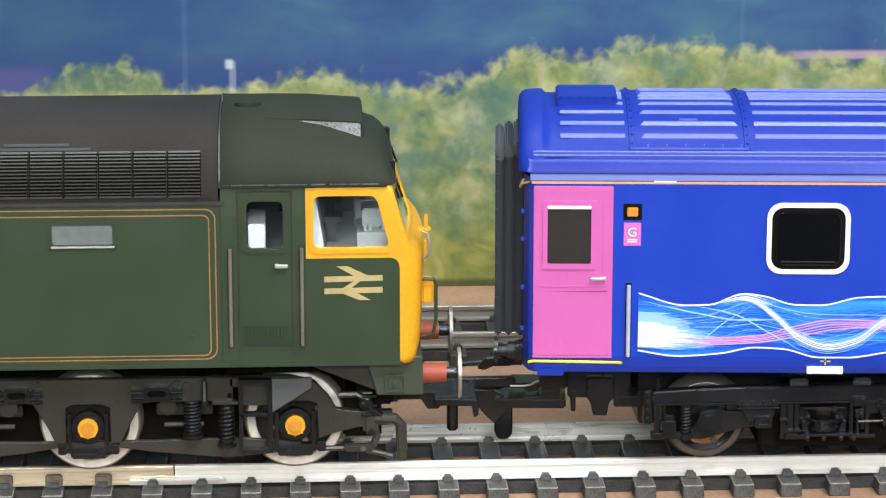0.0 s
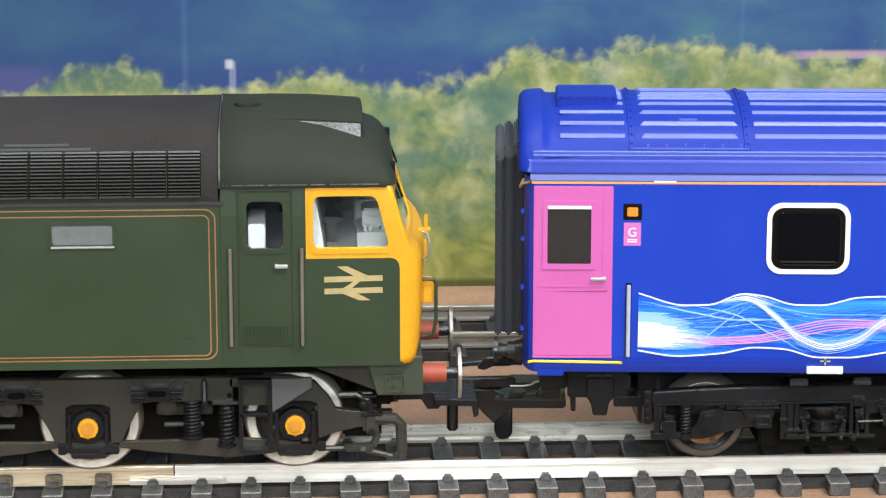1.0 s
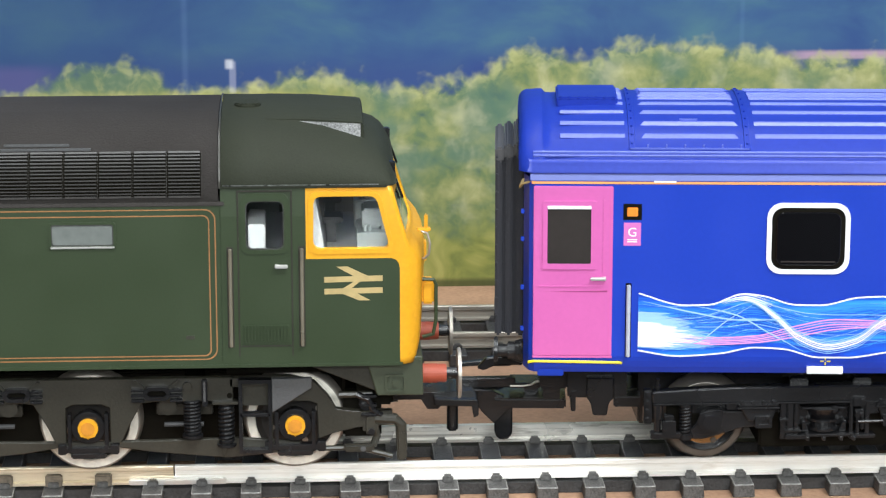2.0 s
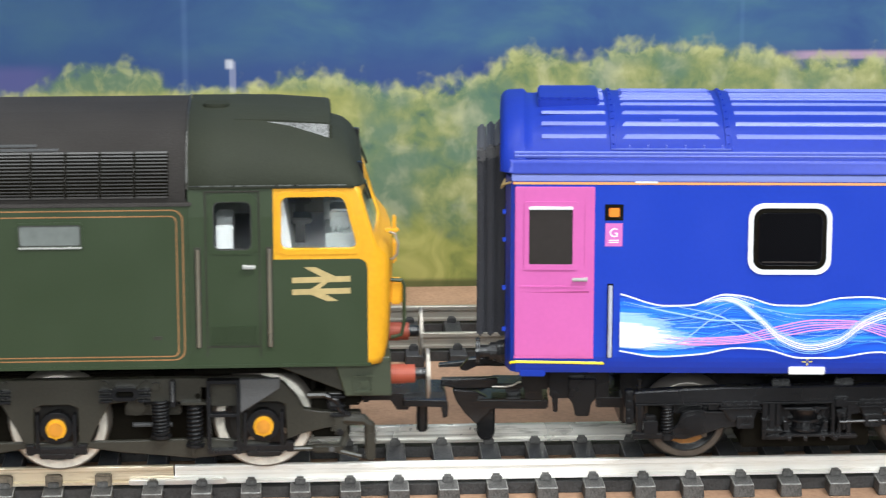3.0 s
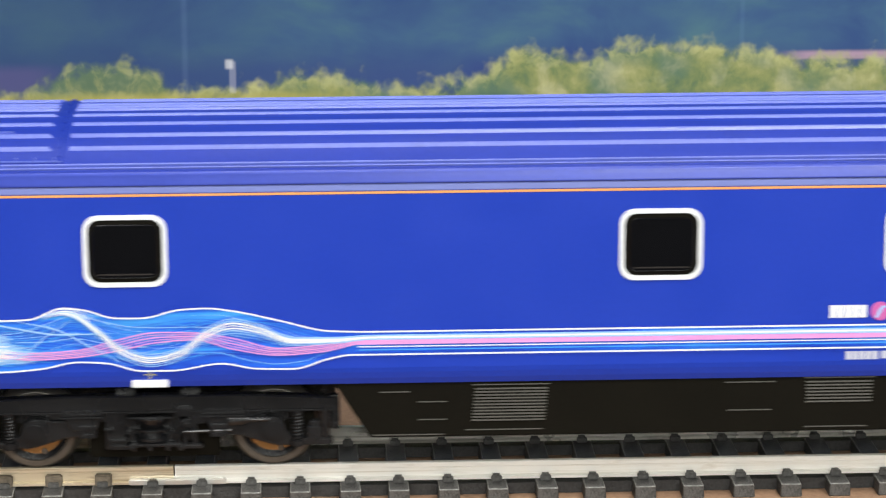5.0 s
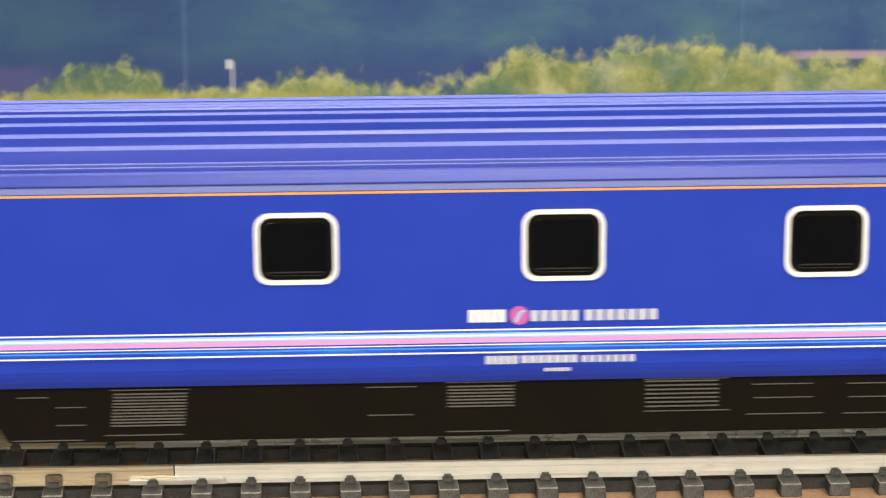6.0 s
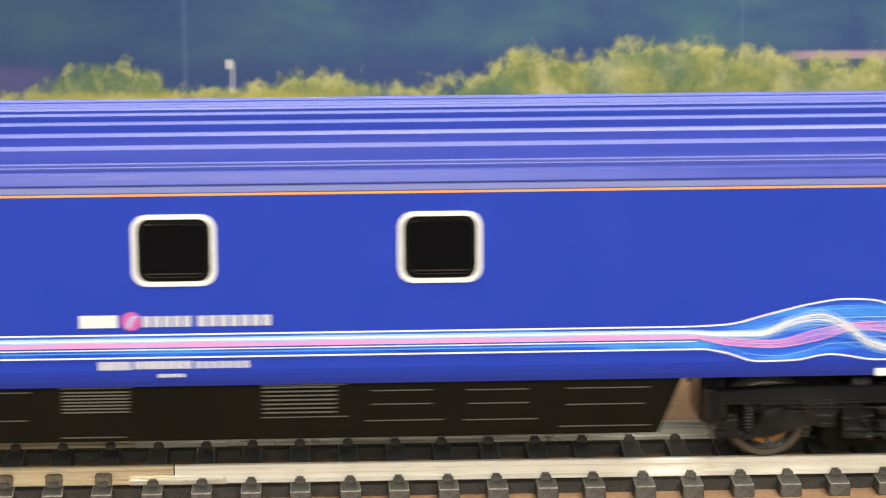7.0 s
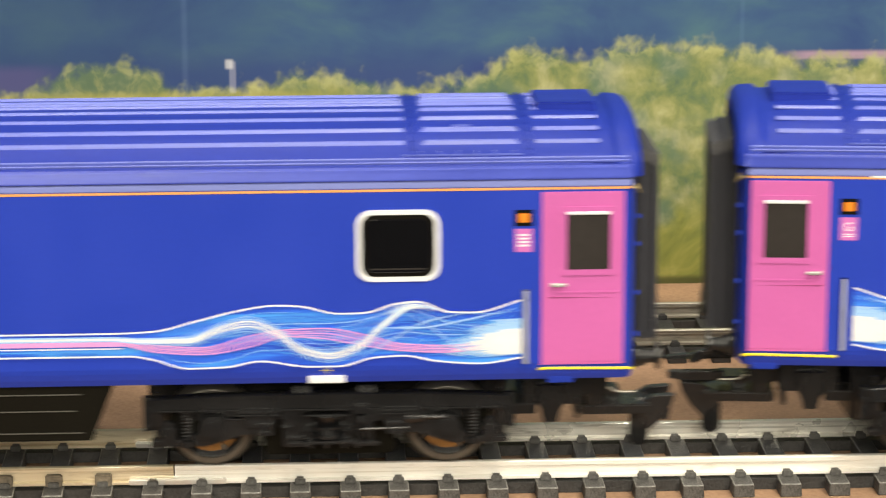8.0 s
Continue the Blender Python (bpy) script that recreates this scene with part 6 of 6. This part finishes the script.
def locomotive():
    th = empty("diesel_locomotive", "dark green diesel locomotive with grey roof and yellow cab front", "locomotive")
    REAR = -250.0
    # body side up to the roof edge
    bm = bmesh.new()
    add_box(bm, REAR, -32.3, -18, 18, 17.2, 40.6, 0.15)
    body = part("body", bm, M_GREEN, th, "plain dark green body sides")
    box_part("lower_edge", REAR, -7.2, -18.14, 18.14, 17.0, 17.5, M_GREEN, body, "", 0.08)
    for d, r in ((0.0, 1.5), (0.85, 0.9)):
        bm = bmesh.new()
        for s in (-1, 1):
            o = round_rect(REAR + 2 + d, -33.0 - d, 18.2 + d * 0.6, 39.75 - d, r)
            i = round_rect(REAR + 2.17 + d, -33.17 - d, 18.37 + d * 0.6, 39.58 - d, r - 0.1)
            add_frame(bm, o, i, s * 18.0, s * 18.03)
        part("lining", bm, M_LINING, body, "thin tan lining on the green side")
    for x0 in (-55.9, -100, -150, -200):
        bm = bmesh.new()
        add_frame(bm, round_rect(x0, x0 + 9.2, 34.3, 38.1, 0.5), round_rect(x0 + 0.35, x0 + 8.85, 34.75, 37.75, 0.3), -17.95, -18.2)
        wf = part("window", bm, M_GREEN, body, "recessed engine room window")
        # metal rim and sill stand in for highlights on the green frame
        bm = bmesh.new()
        add_frame(bm, round_rect(x0 + 0.3, x0 + 8.9, 34.7, 37.8, 0.4), round_rect(x0 + 0.5, x0 + 8.7, 34.9, 37.6, 0.3), -18.0, -18.16)
        part("rim", bm, M_RIM, wf, "metal rim for the light edges of the window frame")
        box_part("sill_highlight", x0 + 0.2, x0 + 9.0, -18.3, -18.0, 34.35, 34.72, M_STEEL, wf, "", 0.1)
        bm = bmesh.new()
        add_box(bm, x0 + 0.3, x0 + 8.9, -18.08, -17.9, 34.7, 37.8)
        part("pane", bm, M_FROST, wf, "frosted grey pane")
    box_part("small_plate", -37.4, -36.2, -18.05, -18.0, 21.2, 21.7, M_BOGIE, body)
    # roof over the engine room
    angles = [0, 3, 6, 12, 20, 28, 37, 46, 56, 67, 78, 90]
    roof = loft("roof", [(REAR, 18, 40.5, 11.0, 0.7), (-32.6, 18, 40.5, 11.0, 0.7)], angles, M_ROOF, th, "matt dark grey roof")
    box_part("roof_edge", REAR, -31.8, -18.2, 18.2, 40.2, 40.75, M_ROOF, roof, "", 0.1)
    for i in range(14):
        x1 = -34.9 - 4.72 * i
        for s in (-1, 1):
            # near-black backing paints the recess shade, paler slats their highlights
            bm = bmesh.new()
            prev = None
            for k in range(13):
                y, z = loco_section(5 + 32 * k / 12)
                row = [bm.verts.new((x, s * y * 1.008, z + 0.06)) for x in (x1 - 4.7, x1)]
                if prev:
                    bm.faces.new((prev[0], prev[1], row[1], row[0]))
                prev = row
            panel = part("louvre_panel", bm, M_SKIRT, roof, "louvred grille panel, near-black for the shade in its recess")
            rows = 13
            bm = bmesh.new()
            for k in range(rows + 1):
                a = 5.5 + 31.0 * (k / rows) ** 1.05
                y, z = loco_section(a)
                ya, za = loco_section(a + 1)
                n = Vector((0, -(za - z), ya - y)).normalized()
                d = Vector((0, ya - y, za - z)).normalized()
                p = Vector((0, y, z)) + n * 0.22
                hw = 0.075 if 0 < k < rows else 0.12
                ends = []
                for x in (x1 - 4.45, x1 - 0.1):
                    ends.append([bm.verts.new((x, s * q.y, q.z)) for q in (p - d * hw - n * 0.2, p - d * hw * 1.2 + n * 0.22, p + d * hw + n * 0.3, p + d * hw - n * 0.2)])
                for j in range(4):
                    bm.faces.new((ends[0][j], ends[0][(j + 1) % 4], ends[1][(j + 1) % 4], ends[1][j]))
            for x in (x1 - 4.72, x1 - 0.15):
                prev = None
                for k in range(9):
                    y, z = loco_section(5 + 32 * k / 8)
                    row = [bm.verts.new((x + dx, s * (y * 1.008), z + up)) for dx, up in ((0, -0.1), (0, 0.03), (0.12, 0.03), (0.12, -0.1))]
                    if prev:
                        for j in range(3):
                            bm.faces.new((prev[j], prev[j + 1], row[j + 1], row[j]))
                    prev = row
            part("slats", bm, M_SLAT, panel, "thin grey louvre slats")
    bm = bmesh.new()
    for x0, x1, a in ((REAR + 10, -50, 40), (-62, -53, 43.5)):
        y, z = loco_section(a)
        add_box(bm, x0, x1, y - 0.2, y + 0.2, z - 0.1, z + 0.25, 0.05)
    part("roof_beading", bm, M_GREYSTEP, roof)
    # cab roof: dome, fairing with speckled sides, round hatch
    st = [(-32.2, 18.0, 42.7, 8.75, 0.70), (-26, 18.0, 42.7, 8.7, 0.70), (-22, 18.0, 42.75, 8.5, 0.71), (-18, 17.95, 42.8, 7.6, 0.72), (-15, 17.9, 42.85, 6.5, 0.72), (-12.4, 17.95, 42.75, 5.6, 0.70), (-10.6, 17.95, 42.7, 4.9, 0.66), (-9.5, 17.85, 42.7, 3.85, 0.6), (-8.8, 17.6, 42.7, 2.6, 0.55), (-8.3, 17.0, 42.7, 1.4, 0.5), (-7.9, 16.2, 42.7, 0.5, 0.5)]
    dome = loft("cab_roof", st, angles, M_CABROOF, th, "domed green cab roof, darker towards the top")
    bm = bmesh.new()
    prev = None
    for x, h in ((-26, 8.72), (-20, 8.6), (-13.0, 8.05), (-12.5, 7.9), (-12.3, 7.5)):
        arc = [loco_section(a, 18.0, 42.72, h, 0.7) for a in range(66, 91, 4)]
        arc = arc + [(-y, z) for y, z in arc[-2::-1]]
        foot = [(arc[0][0], 46.5)] + arc + [(arc[-1][0], 46.5)]
        row = [bm.verts.new((x, y, z)) for y, z in foot]
        if prev:
            for j in range(len(row) - 1):
                bm.faces.new((prev[j], prev[j + 1], row[j + 1], row[j]))
        prev = row
    bm.faces.new(prev)
    edge = -loco_section(66, 18.0, 42.72, 8.6, 0.7)[0]
    fair = part("roof_fairing", bm, M_CABROOF, dome, "raised flat fairing on the cab roof")
    for s in (-1, 1):
        bm = bmesh.new()
        add_prism(bm, [(-23.2, 50.42), (-12.75, 49.85), (-12.75, 46.4), (-15, 46.8)], *sorted((s * (edge - 0.02), s * (edge + 0.07))))
        part("speckled_panel", bm, M_MESHSILVER, fair, "speckled silver triangular panel")
    bm = bmesh.new()
    add_cyl(bm, (-28.6, -2.5, 51.0), "z", 1.9, 0.75, 28, bevel=0.15)
    for k in range(6):
        add_box(bm, -29.9 + k * 0.5, -29.7 + k * 0.5, -4.2, -0.8, 51.6, 51.9)
    part("roof_vent", bm, M_CABROOF, dome, "round cab roof ventilator")
    bm = bmesh.new()
    prev = None
    for k in range(0, 181, 6):
        y, z = loco_section(min(k, 180 - k), 18.05, 42.6, 8.95, 0.70)
        y = y if k <= 90 else -y
        row = [bm.verts.new((x, y, z)) for x in (-32.5, -32.25)]
        if prev:
            bm.faces.new((prev[0], prev[1], row[1], row[0]))
        prev = row
    part("roof_joint", bm, M_BOGIE, dome)
    for s in (-1, 1):
        box_part("rain_strip", -32.2, -9.3, *sorted((s * 17.6, s * 18.15)), 42.55, 42.95, M_CABROOF, dome, "", 0.1)
    # thin speckled strip, glints along the rain strip put into its colour
    for s in (-1, 1):
        box_part("glint_edge", -32.0, -10.5, *sorted((s * 17.95, s * 18.17)), 42.93, 43.05, M_SPARKLE, dome)
    loco_cab(th)
    # rear cab end as a plain closed end
    box_part("rear_end", REAR - 4, REAR, -17, 17, 17.2, 43, M_YELLOW, th, "yellow rear end", 0.8)
    # buffer beam, buffers, coupling
    bm = bmesh.new()
    add_prism(bm, [(-12.4, 17.6), (-4.4, 17.9), (-4.3, 12.2), (-10.8, 12.2)], -16.6, 16.6, 0.15)
    beam = part("buffer_beam", bm, M_OLIVE, th, "green buffer beam with riveted corner plate")
    bm = bmesh.new()
    add_prism(bm, [(-22.5, 17.4), (-11.6, 17.4), (-10.7, 12.6)], -15.9, 15.9, 0.1)
    part("valance", bm, M_BOGIE, beam)
    bm = bmesh.new()
    add_frame(bm, round_rect(-9.7, -6.8, 12.7, 15.3, 0.3), round_rect(-9.4, -7.1, 13.0, 15.0, 0.2), -16.6, -16.85)
    add_box(bm, -8.7, -7.8, -16.9, -16.6, 13.5, 14.5, 0.1)
    for x in (-9.2, -7.3):
        for z in (13.3, 14.7):
            add_box(bm, x - 0.12, x + 0.12, -16.85, -16.6, z - 0.12, z + 0.12)
    for i in range(8):
        add_box(bm, -11.6 + i * 0.95, -11.3 + i * 0.95, -16.75, -16.5, 17.2, 17.45)
    part("riveted_plate", bm, M_OLIVE, beam)
    for y in (-11.4, 11.4):
        bm = bmesh.new()
        add_cyl(bm, (-4.4, y, 13.9), "x", 1.4, 2.3, 24)
        add_cyl(bm, (-2.1, y, 13.9), "x", 1.33, 1.3, 24, bevel=0.1)
        buf = part("buffer", bm, M_RED, th, "red buffer housing")
        cyl_part("ram", (-1.0, y, 13.9), "x", 0.85, 1.9, M_BLACK, buf)
        cyl_part("buffer_head", (0.75, y, 13.9), "x", 3.65, 0.5, M_DULLSTEEL, buf, "large thin steel buffer disc", seg=40, bevel=0.12)
    mount = box_part("coupling", -12, -4, -6, 6, 8.5, 12.4, M_BLACK, th, "black hook and bar coupling on its mount", 0.3)
    box_part("draw_bar", -10, 3.6, -3, 3, 7.4, 8.6, M_BLACK, mount, "", 0.2)
    bm = bmesh.new()
    add_prism(bm, [(-5.0, 8.6), (-0.6, 8.6), (-0.9, 7.0), (-1.5, 6.0), (-3.1, 6.0), (-4.0, 7.4)], -3.2, -1.8, 0.1)
    part("step_plate", bm, M_BLACK, mount)
    bm = bmesh.new()
    add_prism(bm, [(-2.2, 8.2), (4.0, 8.0), (4.3, 7.4), (4.2, 5.6), (3.5, 5.3), (3.3, 7.0), (-2.2, 7.2)], -5.5, 5.5, 0.1)
    part("loop_bar", bm, M_BLACK, mount)
    cyl_part("drop_arm", (0.7, 0, 1.8), "z", 0.85, 5.6, M_BLACK, mount, bevel=0.25)
    # near-black blocks added so the gap behind the beam reads as shade
    box_part("dark_fill_block", -32, -9, -12.5, 12.5, 14.6, 17.0, M_SKIRT, beam)
    box_part("dark_fill_block", -13.6, -8.5, -12.5, 12.5, 9.6, 14.5, M_SKIRT, beam, "", 0.3)
    # tanks between the bogies
    bm = bmesh.new()
    add_box(bm, -178, -102, -15, 15, 5, 17, 0.8)
    part("fuel_tank", bm, M_BOGIE, th, "dark underslung tank")
    loco_bogie(th, -51.6)
    loco_bogie(th, -202.0)
    return th


# ---- the train ----
loco = locomotive()
coach = sleeping_coach()
coach_behind = copy_thing(coach, pose(0.34, 0, 0))


def motions():
    """The train draws away to the viewer's left: wheels turn, bogies stay on the rails, bodies turn with their bogies,
    lifted and pitched to fit the camera's view.
    """
    def run(thing, along, pivot, reach, tail=((0, 0.0), (8, 0.0))):
        rows, lifts = [], []
        for t in STEPS:
            xp = along(t) + pivot
            turn = math.degrees(math.atan((line_y(xp + reach) - line_y(xp)) / reach))
            lift = glide(BODY_LIFT, xp) if reach > 0 else glide(((0, 0.15), (3.5, 0.05), (4.0, -0.2), (8, -0.2)), t)
            pitch = -math.degrees(math.atan(glide(tail, t) / abs(reach)))
            rows.append((t, pose(xp * MM, line_y(xp) * MM, lift * MM, 0, pitch, turn) @ pose(-pivot * MM, 0, 0)))
            lifts.append((lift, turn, xp, pitch))
        walk(thing, rows)
        for bogie in [o for o in thing.children if o.name.startswith("bogie")]:
            px = round(bogie.location.x / MM, 2)
            keys = []
            for t, (lift, turn, xp, pitch) in zip(STEPS, lifts):
                x = xp + (px - pivot) * math.cos(radians(turn))
                lie = math.degrees(math.atan2(line_y(x + 5) - line_y(x - 5), 10))
                drop = lift - (px - pivot) * math.tan(radians(pitch))
                keys.append((t, pose(px * MM, 0, -drop * MM, 0, -pitch, lie - turn)))
            walk(bogie, keys)
            for wheel in [o for o in bogie.children if o.name.startswith("wheel")]:
                r, at = wheel["radius"], wheel.location.copy()
                walk(wheel, [(t, pose(*at, 0, math.degrees((along(t) - along(0)) / r), 0)) for t in STEPS])

    run(loco, lambda t: glide(LOCO_X, t), -51.6, -150.4)
    run(coach, lambda t: glide(COACH_X, t), 42.8, 209.8, TAIL_RISE)
    run(coach_behind, lambda t: glide(COACH_X, t) + COACH_PITCH, 42.8, 209.8)


motions()
